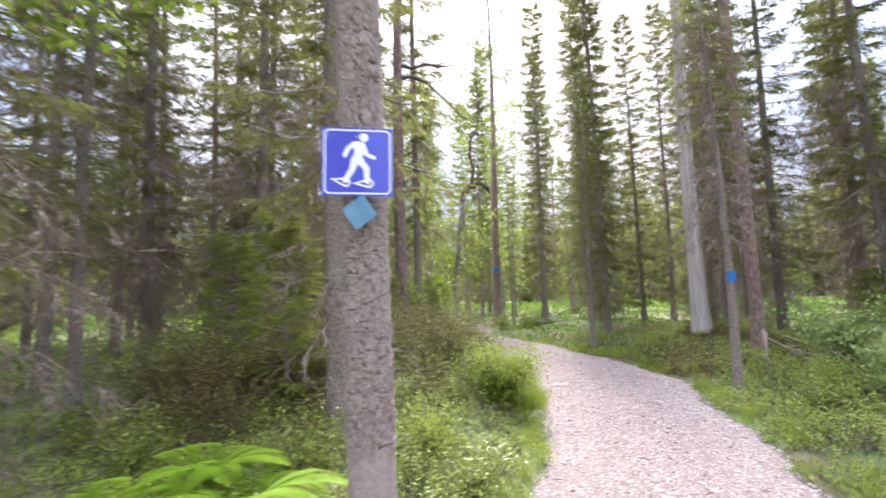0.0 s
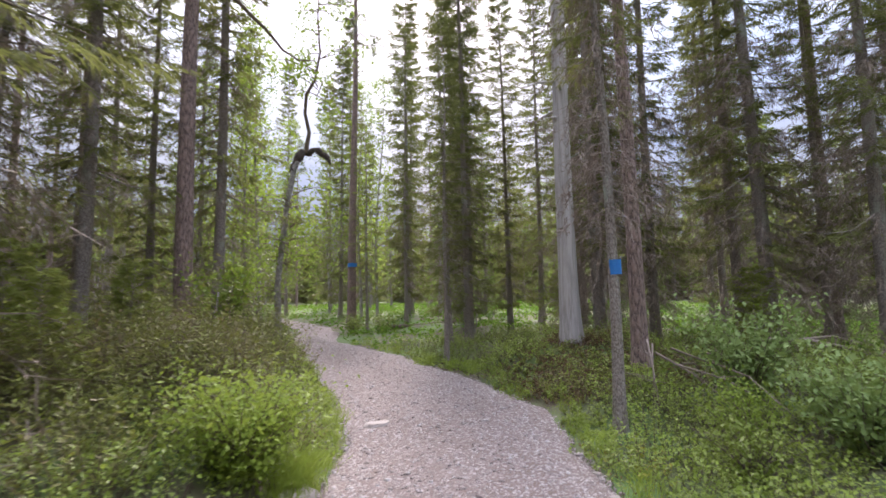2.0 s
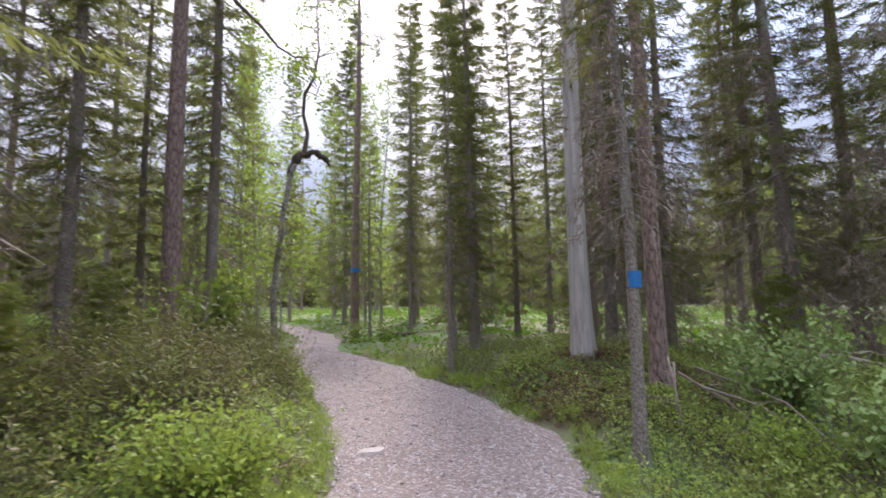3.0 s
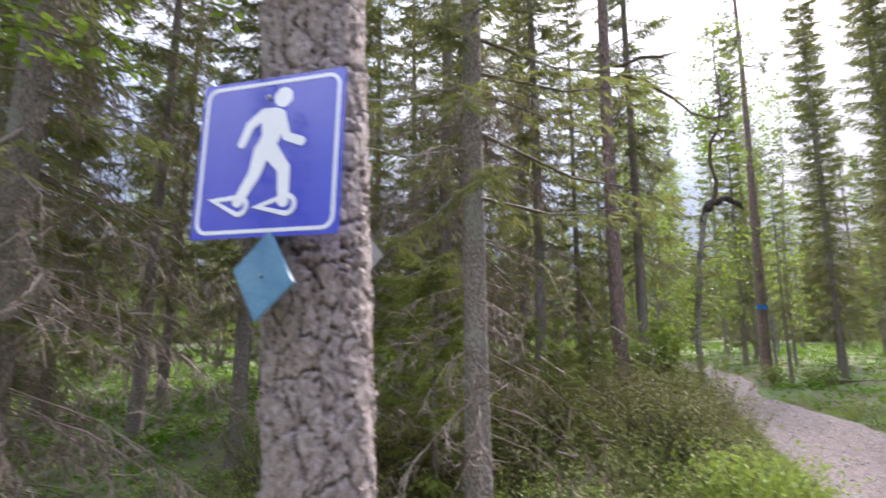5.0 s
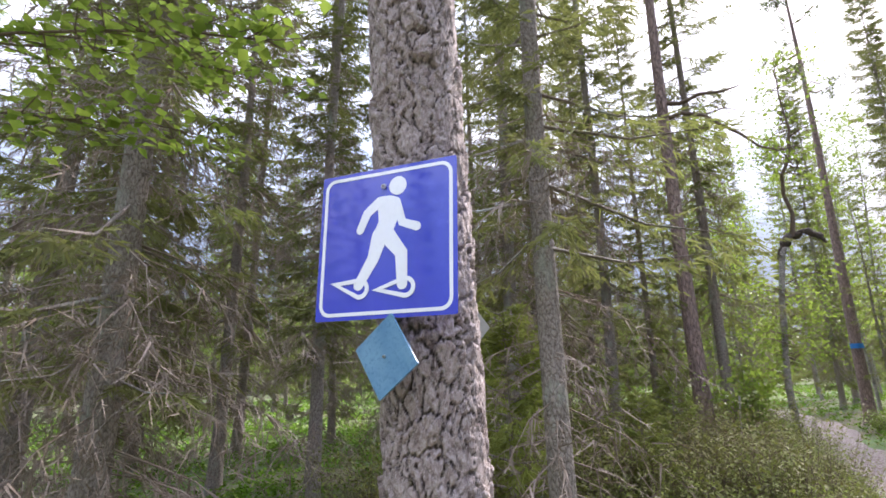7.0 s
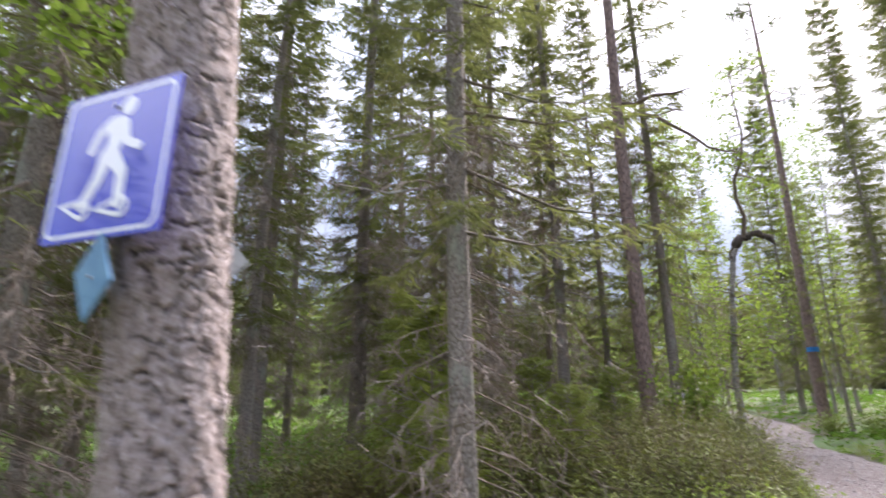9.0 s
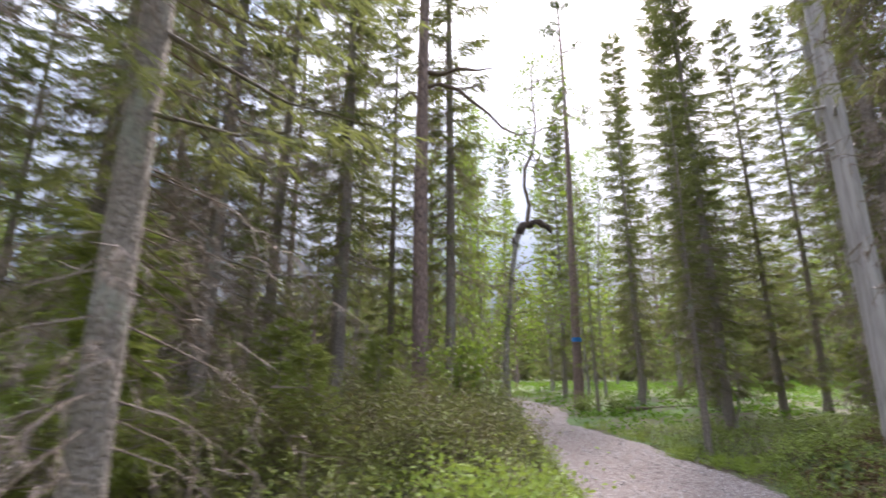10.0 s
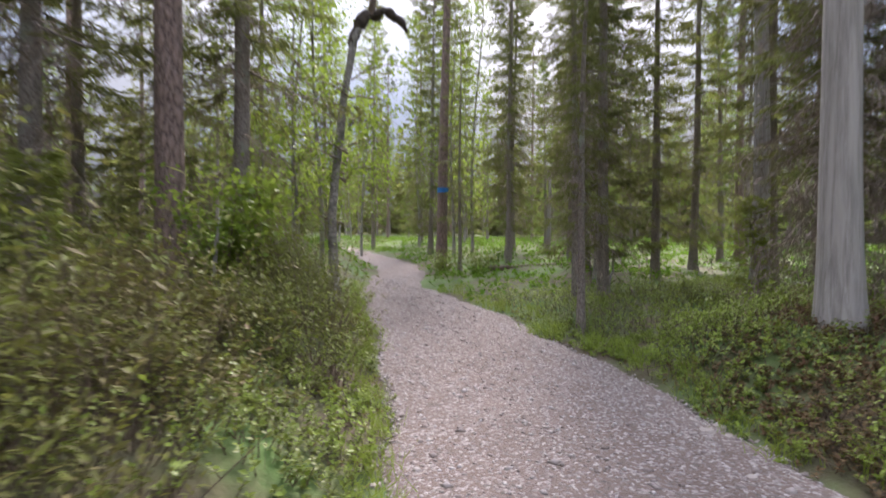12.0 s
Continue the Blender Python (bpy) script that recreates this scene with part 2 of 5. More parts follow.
M_PATH = packed_gravel()
M_GRAVEL = pebbly("gravel", [(0.20, 0.155, 0.14), (0.275, 0.225, 0.205), (0.36, 0.31, 0.285), (0.52, 0.47, 0.445)])
M_ROCK = mottled("pale_rock", (0.36, 0.30, 0.265), (0.42, 0.36, 0.32), (0.28, 0.23, 0.20), 7.0)
M_BLUE = mottled("sign_blue", (0.030, 0.042, 0.46), (0.034, 0.048, 0.50), (0.04, 0.056, 0.52), 3.0, 0.12, 0.03, 0.001)
M_WHITE = mottled("sign_white", (0.78, 0.79, 0.82), (0.82, 0.83, 0.85), (0.74, 0.75, 0.78), 6.0, 0.25, 0.03, 0.001)
M_PALEBLUE = mottled("weathered_blue_paint", (0.085, 0.22, 0.36), (0.15, 0.31, 0.45), (0.05, 0.15, 0.27), 12.0, 0.4, 0.2, 0.001)
M_MARK = mottled("trail_blue_paint", (0.01, 0.15, 0.45), (0.015, 0.19, 0.52), (0.01, 0.11, 0.36), 18.0, 0.6, 0.3, 0.002)
for film in (M_BLUE, M_WHITE, M_PALEBLUE):
    film.node_tree.nodes["Principled BSDF"].inputs["Specular IOR Level"].default_value = 0.6
for film in (M_BLUE, M_WHITE):
    film.node_tree.nodes["Principled BSDF"].inputs["Coat Weight"].default_value = 1.0
    film.node_tree.nodes["Principled BSDF"].inputs["Coat Roughness"].default_value = 0.04
    film.node_tree.nodes["Principled BSDF"].inputs["Coat IOR"].default_value = 1.75
M_STEEL = plain("screw_steel", (0.45, 0.45, 0.46), 0.35, 1.0)
M_BACKPLATE = mottled("raw_aluminium", (0.42, 0.40, 0.38), (0.5, 0.48, 0.46), (0.3, 0.27, 0.25), 9.0, 0.45, 0.1, 0.001, 0.6)


# ---- mesh making ----
class Soup:
    """Triangles gathered as arrays and linked as one mesh."""

    def __init__(self):
        self.v, self.f, self.n = [], [], 0

    def put(self, verts, faces):
        verts = np.asarray(verts, dtype=np.float32).reshape(-1, 3)
        self.v.append(verts)
        self.f.append(np.asarray(faces, dtype=np.int32).reshape(-1, 3) + self.n)
        self.n += len(verts)

    def tube(self, pts, radii, sides=6, close=True):
        pts, radii = np.asarray(pts, float), np.asarray(radii, float)
        k = len(pts)
        d = np.gradient(pts, axis=0)
        d /= np.linalg.norm(d, axis=1)[:, None] + 1e-9
        ref = np.array([1.0, 0, 0]) if abs(d[:, 2]).mean() > 0.6 else np.array([0, 0, 1.0])
        a = np.cross(d, ref)
        a /= np.linalg.norm(a, axis=1)[:, None] + 1e-9
        b = np.cross(d, a)
        ang = np.linspace(0, 2 * np.pi, sides, endpoint=False)
        ring = a[:, None, :] * np.cos(ang)[None, :, None] + b[:, None, :] * np.sin(ang)[None, :, None]
        verts = pts[:, None, :] + ring * radii[:, None, None]
        i, j = np.meshgrid(np.arange(k - 1), np.arange(sides), indexing="ij")
        p = (i * sides + j).ravel()
        q = (i * sides + (j + 1) % sides).ravel()
        tris = np.concatenate([np.stack([p, q, q + sides], 1), np.stack([p, q + sides, p + sides], 1)])
        self.put(verts.reshape(-1, 3), tris)
        if close:
            cap = np.array([[0, m, m + 1] for m in range(1, sides - 1)]) + (k - 1) * sides
            self.f.append((cap + self.n - k * sides).astype(np.int32))

    def blades(self, p, d, length, width, rng):
        """One thin triangle for each root p along d."""
        r = rng.normal(size=p.shape)
        s = np.cross(d, r)
        s /= np.linalg.norm(s, axis=1)[:, None] + 1e-9
        w = np.reshape(width, (-1, 1)) * 0.5
        v = np.stack([p - s * w, p + s * w, p + d * np.reshape(length, (-1, 1))], 1)
        self.put(v.reshape(-1, 3), np.arange(len(p) * 3).reshape(-1, 3))

    def leaves(self, p, d, up, length, width, fold=0.18):
        """Folded leaf blades: four corners, two triangles, creased along the midrib."""
        s = np.cross(d, up)
        s /= np.linalg.norm(s, axis=1)[:, None] + 1e-9
        n = np.cross(s, d)
        L, w = np.reshape(length, (-1, 1)), np.reshape(width, (-1, 1)) * 0.5
        mid = p + d * L * 0.45
        v = np.stack([p, mid + s * w + n * w * fold * 2, p + d * L, mid - s * w + n * w * fold * 2], 1)
        k = np.arange(len(p))[:, None] * 4
        self.put(v.reshape(-1, 3), np.concatenate([k + np.array([[0, 1, 2]]), k + np.array([[0, 2, 3]])]))

    def mesh(self, name, smooth=False):
        me = bpy.data.meshes.new(name)
        v, f = np.concatenate(self.v), np.concatenate(self.f)
        me.vertices.add(len(v))
        me.vertices.foreach_set("co", v.ravel())
        me.loops.add(f.size)
        me.loops.foreach_set("vertex_index", f.ravel())
        me.polygons.add(len(f))
        me.polygons.foreach_set("loop_start", np.arange(0, f.size, 3, dtype=np.int32))
        if smooth:
            me.polygons.foreach_set("use_smooth", np.ones(len(f), dtype=bool))
        me.update(calc_edges=True)
        me.validate()
        return me


def linked(name, soup, mat, parent=None, label="", smooth=False):
    me = soup.mesh(name, smooth)
    me.materials.append(mat)
    ob = new(name, me)
    ob.parent = parent
    if label:
        ob["label"] = label
    return ob


def part(name, bm, mat, parent=None, label=""):
    me = bpy.data.meshes.new(name)
    bm.to_mesh(me)
    bm.free()
    me.materials.append(mat)
    ob = new(name, me)
    ob.parent = parent
    if label:
        ob["label"] = label
    return ob


def unit(v):
    return v / (np.linalg.norm(v, axis=-1, keepdims=True) + 1e-9)


# ---- the lie of the land ----
EDGE_Y = [-30, -8, 0, 3.3, 4.5, 5.9, 7.1, 8.2, 9.6, 11.5, 12.9, 14.2, 16.8, 18.2, 20.9, 24.2, 30, 45]
EDGE_L = [-12, -3.4, -.35, 1.05, 1.52, 2.0, 2.33, 2.4, 2.46, 2.45, 2.38, 2.45, 2.85, 2.85, 2.55, 2.2, 1, -5]
EDGE_R = [-9.5, -1.2, 1.55, 2.98, 3.45, 3.95, 4.38, 4.42, 4.28, 4.08, 3.8, 3.4, 3.85, 3.85, 3.62, 3.1, 2, -4]


def ease(a, b, x):
    t = np.clip((x - a) / (b - a), 0, 1)
    return t * t * (3 - 2 * t)


def left_of(y):
    return np.interp(y, EDGE_Y, EDGE_L) + 0.05 * np.sin(3.1 * y) + 0.03 * np.sin(7.7 * y + 1)


def right_of(y):
    return np.interp(y, EDGE_Y, EDGE_R) + 0.05 * np.sin(2.7 * y + 2) + 0.03 * np.sin(8.3 * y)


def off_path(x, y):
    """Metres outside the path; negative on it."""
    return np.maximum(left_of(y) - x, x - right_of(y))


def lumps(x, y, s=1.0):
    return (np.sin(1.7 * s * x + 0.6 * s * y + 1.1) + np.sin(-0.9 * s * x + 1.9 * s * y + 0.4) + np.sin(2.9 * s * x - 2.3 * s * y + 2.0) * 0.6) / 2.6


def ground_z(x, y):
    x, y = np.asarray(x, float), np.asarray(y, float)
    z = np.where(y < -5, -0.24 + 0.02 * (np.maximum(y, -60) + 5), np.where(y > 18, 0.864 + 0.03 * (np.minimum(y, 70) - 18), 0.048 * y))
    dl, dr = np.interp(y, EDGE_Y, EDGE_L) - x, x - np.interp(y, EDGE_Y, EDGE_R)
    z = z + 0.42 * ease(0.08, 1.1, dl) * ease(3.8, 6.8, y) * (1 - 0.6 * ease(3, 7, dl))
    z = z + 0.2 * ease(0.2, 3, dr) * ease(1, 5, y)
    z = z + ease(0.0, 0.7, dr) * 0.42 * np.exp(-((x - 5.75) ** 2 + (y - 8.4) ** 2) / 1.3) + 0.18 * np.exp(-((x - 5.5) ** 2 + (y - 6.9) ** 2) / 0.5)
    out = np.maximum(dl, dr)
    z = z + 0.05 * lumps(x, y, 1.6) * ease(0.1, 0.8, out)
    return z - 0.04 * ease(0.15, -0.1, out)


def gz(x, y):
    return float(ground_z(x, y))


def land():
    k = 230
    u = np.linspace(-1, 1, k)
    s = np.sinh(u * 7.0) / np.sinh(7.0)
    xs = 3.0 + 500 * (0.975 * s + 0.025 * u)
    ys = 7.0 + 500 * (0.975 * s + 0.025 * u)
    X, Y = np.meshgrid(xs, ys)
    Z = ground_z(X, Y)
    so = Soup()
    i, j = np.meshgrid(np.arange(k - 1), np.arange(k - 1), indexing="ij")
    p = (i * k + j).ravel()
    so.put(np.stack([X, Y, Z], -1), np.concatenate([np.stack([p, p + 1, p + k + 1], 1), np.stack([p, p + k + 1, p + k], 1)]))
    return tagged(linked("ground", so, M_SOIL, smooth=True), "forest floor of dark soil, moss and litter", "ground", kind="structure")


def trail():
    ys = np.arange(-25, 40, 0.1)
    n = 17
    so = Soup()
    L, R = left_of(ys) - 0.08, right_of(ys) + 0.08
    t = np.linspace(0, 1, n)
    X = L[:, None] + (R - L)[:, None] * t[None, :]
    Y = np.repeat(ys[:, None], n, 1)
    crown = 0.05 * (1 - (2 * t - 1) ** 2)[None, :]
    Z = ground_z(np.repeat(((L + R) / 2)[:, None], n, 1), Y) + 0.02 + crown + 0.008 * lumps(X, Y, 5.0)
    Z[:, 0] -= 0.03
    Z[:, -1] -= 0.03
    i, j = np.meshgrid(np.arange(len(ys) - 1), np.arange(n - 1), indexing="ij")
    p = (i * n + j).ravel()
    so.put(np.stack([X, Y, Z], -1), np.concatenate([np.stack([p, p + 1, p + n + 1], 1), np.stack([p, p + n + 1, p + n], 1)]))
    return tagged(linked("path", so, M_PATH, smooth=True), "winding walking trail of packed pale gravel", "path", kind="structure")


def path_z(x, y):
    l, r = left_of(y), right_of(y)
    t = np.clip((x - l) / (r - l), 0, 1)
    return ground_z((l + r) / 2, y) + 0.02 + 0.05 * (1 - (2 * t - 1) ** 2) + 0.008 * lumps(x, y, 5.0)


def gravel():
    rng = np.random.default_rng(5)
    so = Soup()
    oct_v = np.array([[1, 0, 0], [0, 1, 0], [-1, 0, 0], [0, -1, 0], [0, 0, 1], [0, 0, -1]], float)
    oct_f = np.array([[0, 1, 4], [1, 2, 4], [2, 3, 4], [3, 0, 4], [1, 0, 5], [2, 1, 5], [3, 2, 5], [0, 3, 5]])
    n = 27000
    y = 2.2 + 13.0 * rng.random(n) ** 1.35
    side = rng.random(n)
    edge_bias = np.where(rng.random(n) < 0.62, np.where(side < 0.5, 0.16 * rng.random(n) ** 1.2, 1 - 0.22 * rng.random(n) ** 1.2), rng.random(n))
    t = edge_bias * 1.04 - 0.02
    x = left_of(y) + (right_of(y) - left_of(y)) * t
    z = path_z(x, y)
    size = np.clip(rng.lognormal(math.log(0.0085), 0.42, n), 0.004, 0.03)
    v = oct_v[None] * (1 + 0.35 * rng.normal(size=(n, 6, 3)).clip(-1, 1))
    v *= np.stack([size * (0.8 + 0.6 * rng.random(n)), size, size * 0.6], 1)[:, None, :]
    a = rng.random(n) * 6.283
    c, s = np.cos(a)[:, None], np.sin(a)[:, None]
    v = np.stack([v[..., 0] * c - v[..., 1] * s, v[..., 0] * s + v[..., 1] * c, v[..., 2]], -1)
    v += np.stack([x, y, z + size * 0.15], 1)[:, None, :]
    so.put(v.reshape(-1, 3), (np.arange(n)[:, None, None] * 6 + oct_f[None]).reshape(-1, 3))
    return tagged(linked("gravel", so, M_GRAVEL), "loose pale gravel stones lying on the trail", "gravel", kind="stuff")


# ---- undergrowth ----
def plants(name, label, mat, seed, centres, sprigs, radius, height, leaf, category="undergrowth", stems=True, per=7, tips=None, slim=0.6):
    """Low bushes: upright leafy sprigs that make up a dome round each centre, joined."""
    tips = tips or M_FRESH
    rng = np.random.default_rng(seed)
    n, k = len(centres), sprigs
    vig = (0.35 + 1.2 * ease(-0.7, 0.7, lumps(centres[:, 0], centres[:, 1], 2.1))) * (0.75 + 0.4 * rng.random(len(centres)))
    R = radius * (0.6 + 0.8 * rng.random(n))
    H = height * (0.5 + 0.6 * rng.random(n)) * vig
    az = rng.random((n, k)) * 6.283
    rr = np.sqrt(rng.random((n, k)))
    X = centres[:, 0, None] + R[:, None] * rr * np.cos(az)
    Y = centres[:, 1, None] + R[:, None] * rr * np.sin(az)
    keep = (off_path(X, Y) > 0.07 - 0.1 * rng.random((n, k))).ravel()
    top = (H[:, None] * (np.sqrt(np.clip(1 - 0.7 * rr ** 2, 0, 1)) * (0.7 + 0.45 * rng.random((n, k))))).ravel()[keep]
    base = np.stack([X.ravel()[keep], Y.ravel()[keep]], 1)
    tilt = unit(np.stack([np.cos(az) * rr, np.sin(az) * rr, 1.3 + 0 * rr], -1).reshape(-1, 3)[keep] + rng.normal(size=(len(base), 3)) * 0.22)
    top = top * (0.4 + 0.6 * ease(0.0, 0.55, off_path(base[:, 0], base[:, 1])))
    m = len(base)
    root = np.stack([base[:, 0], base[:, 1], ground_z(base[:, 0], base[:, 1])], 1)
    so = Soup()
    u = (np.arange(per) + 0.5) / per
    along = 0.35 + 0.65 * u[None, :] + 0.05 * rng.normal(size=(m, per))
    p = root[:, None, :] + tilt[:, None, :] * (top[:, None] * along)[..., None]
    spin = (rng.random((m, 1)) * 6.283 + np.arange(per)[None, :] * 2.4)
    d = unit(np.stack([np.cos(spin), np.sin(spin), 0.45 + 0 * spin], -1) + rng.normal(size=(m, per, 3)) * 0.25)
    up = unit(np.array([0, 0, 1.0]) + rng.normal(size=(m, per, 3)) * 0.3)
    L = leaf * (0.65 + 0.7 * rng.random(m * per))
    tip = np.tile(np.arange(per) >= per - max(1, per // 4), m) & np.repeat(rng.random(m) < 0.6, per)
    p, d, up = p.reshape(-1, 3), d.reshape(-1, 3), up.reshape(-1, 3)
    so.leaves(p[~tip], d[~tip], up[~tip], L[~tip], L[~tip] * slim)
    ob = tagged(linked(name, so, mat), label, category, kind="stuff")
    fresh = Soup()
    fresh.leaves(p[tip], d[tip], up[tip], L[tip], L[tip] * slim)
    tagged(linked("fresh_tip", fresh, tips, ob, "paler fresh leaf tips"), kind="stuff")
    if stems:
        st = Soup()
        st.blades(root, tilt, top, 0.007 + 0 * top, rng)
        tagged(linked("stem", st, M_STEM, ob), kind="stuff")
    return ob


def scatter(rng, n, x0, x1, y0, y1, gap=0.1, keep=None):
    c = np.stack([x0 + (x1 - x0) * rng.random(n), y0 + (y1 - y0) * rng.random(n)], 1)
    ok = off_path(c[:, 0], c[:, 1]) > gap
    if keep is not None:
        ok &= keep(c[:, 0], c[:, 1])
    return c[ok]


def left_bank(x, y):
    d = left_of(y) - x
    return (d > 0.35) & (y > 4.7) & (np.hypot(x - 1.42, y - 5.72) > 0.7) & (lumps(x, y, 0.8) * 0.8 + 0.9 * ease(4.5, 6.5, y) * ease(0.3, 1.1, d) > 0.35)


def undergrowth():
    rng = np.random.default_rng(11)
    near = scatter(rng, 3500, -3.2, 9, 2.4, 12.5, 0.05, lambda x, y: ~left_bank(x, y) | (rng.random(len(x)) < 0.2))
    plants("bilberry_undergrowth", "low bright green bilberry bushes on the forest floor", M_BILBERRY, 21, near, 12, 0.24, 0.29, 0.030, per=8)
    heath = scatter(rng, 1900, -2.2, 3, 4.6, 12.5, 0.2, left_bank)
    plants("heath_undergrowth", "brown and olive heath shrubs on the trail bank", M_HEATH, 22, heath, 15, 0.19, 0.74, 0.042, per=10, tips=M_OLIVE, slim=0.36)
    bank = scatter(rng, 900, 4.2, 7.2, 5.5, 9.6, 0.15, lambda x, y: (np.hypot(x - 5.4, y - 7.7) < 1.25))
    plants("bank_undergrowth", "brown heath and litter on the mound under the dead pine", M_LITTER, 28, bank, 9, 0.2, 0.17, 0.026, tips=M_LITTER)
    yellow = scatter(rng, 900, -2, 9, 2, 12, 0.03, lambda x, y: (off_path(x, y) < 0.5) & (lumps(x, y, 1.3) > 0.1))
    plants("yellowed_undergrowth", "yellowing low bushes at the trail edge", M_YELLOW, 23, yellow, 9, 0.14, 0.2, 0.028)
    litter = scatter(rng, 1500, -2, 9, 2, 12, 0.0, lambda x, y: off_path(x, y) < 0.35)
    plants("litter_edge", "brown needle litter and sprigs along the trail edge", M_LITTER, 29, litter, 6, 0.12, 0.09, 0.02, stems=False, per=4, tips=M_YELLOW)
    far = scatter(rng, 6500, -22, 28, 9, 42, 0.1, lambda x, y: (y > 12.5) | (x < -4.0) | (x > 9.5))
    plants("meadow_undergrowth", "bright green low undergrowth between the far trees", M_MEADOW, 24, far, 7, 0.4, 0.20, 0.085, stems=False, per=3, tips=M_MEADOW)
    west = scatter(rng, 1500, -18, -3.5, 0, 14, 0.1)
    plants("herb_undergrowth", "green herbs and ferns under the spruces", M_MEADOW, 25, west, 7, 0.35, 0.3, 0.07, stems=False, per=5, tips=M_BILBERRY)
    east = scatter(rng, 1300, 9, 22, 0, 13, 0.1)
    plants("shade_undergrowth", "green herbs in the shade of the spruces", M_MEADOW, 26, east, 7, 0.35, 0.28, 0.07, stems=False, per=5, tips=M_MEADOW)
    back = scatter(rng, 500, -10, 12, -12, 2, 0.1)
    plants("rear_undergrowth", "green low bushes along the trail", M_BILBERRY, 27, back, 7, 0.35, 0.3, 0.09, stems=False, per=4)


# ---- trees ----
def trunk_line(h, wobble, rng, lean=(0, 0), n=12):
    t = np.linspace(0, 1, n)
    ph = rng.random(4) * 6.283
    x = lean[0] * h * t + wobble * (np.sin(3.1 * t + ph[0]) - np.sin(ph[0])) + wobble * 0.4 * (np.sin(8 * t + ph[1]) - np.sin(ph[1]))
    y = lean[1] * h * t + wobble * (np.sin(2.7 * t + ph[2]) - np.sin(ph[2])) + wobble * 0.4 * (np.sin(7 * t + ph[3]) - np.sin(ph[3]))
    return np.stack([x, y, h * t], 1)


def on_line(line, z):
    return np.array([np.interp(z, line[:, 2], line[:, 0]), np.interp(z, line[:, 2], line[:, 1]), z])


def root_flare(line, r, h, flare=1.5):
    """Radii up the trunk with a swelling at the foot."""
    t = line[:, 2] / h
    return r * ((1 - t) ** 0.85 * 0.97 + 0.03) * (1 + (flare - 1) * np.exp(-line[:, 2] / 0.22))


def stem_mesh(so, line, r, h, sides=12, flare=1.5):
    z = np.concatenate([[-0.25, 0.0, 0.08, 0.2, 0.4, 0.8], np.linspace(1.3, h, 14)])
    pts = np.array([on_line(line, max(a, 0.0)) for a in z])
    pts[:, 2] = z
    rad = root_flare(np.maximum(pts, 0), r, h, flare)
    so.tube(pts, rad, sides)


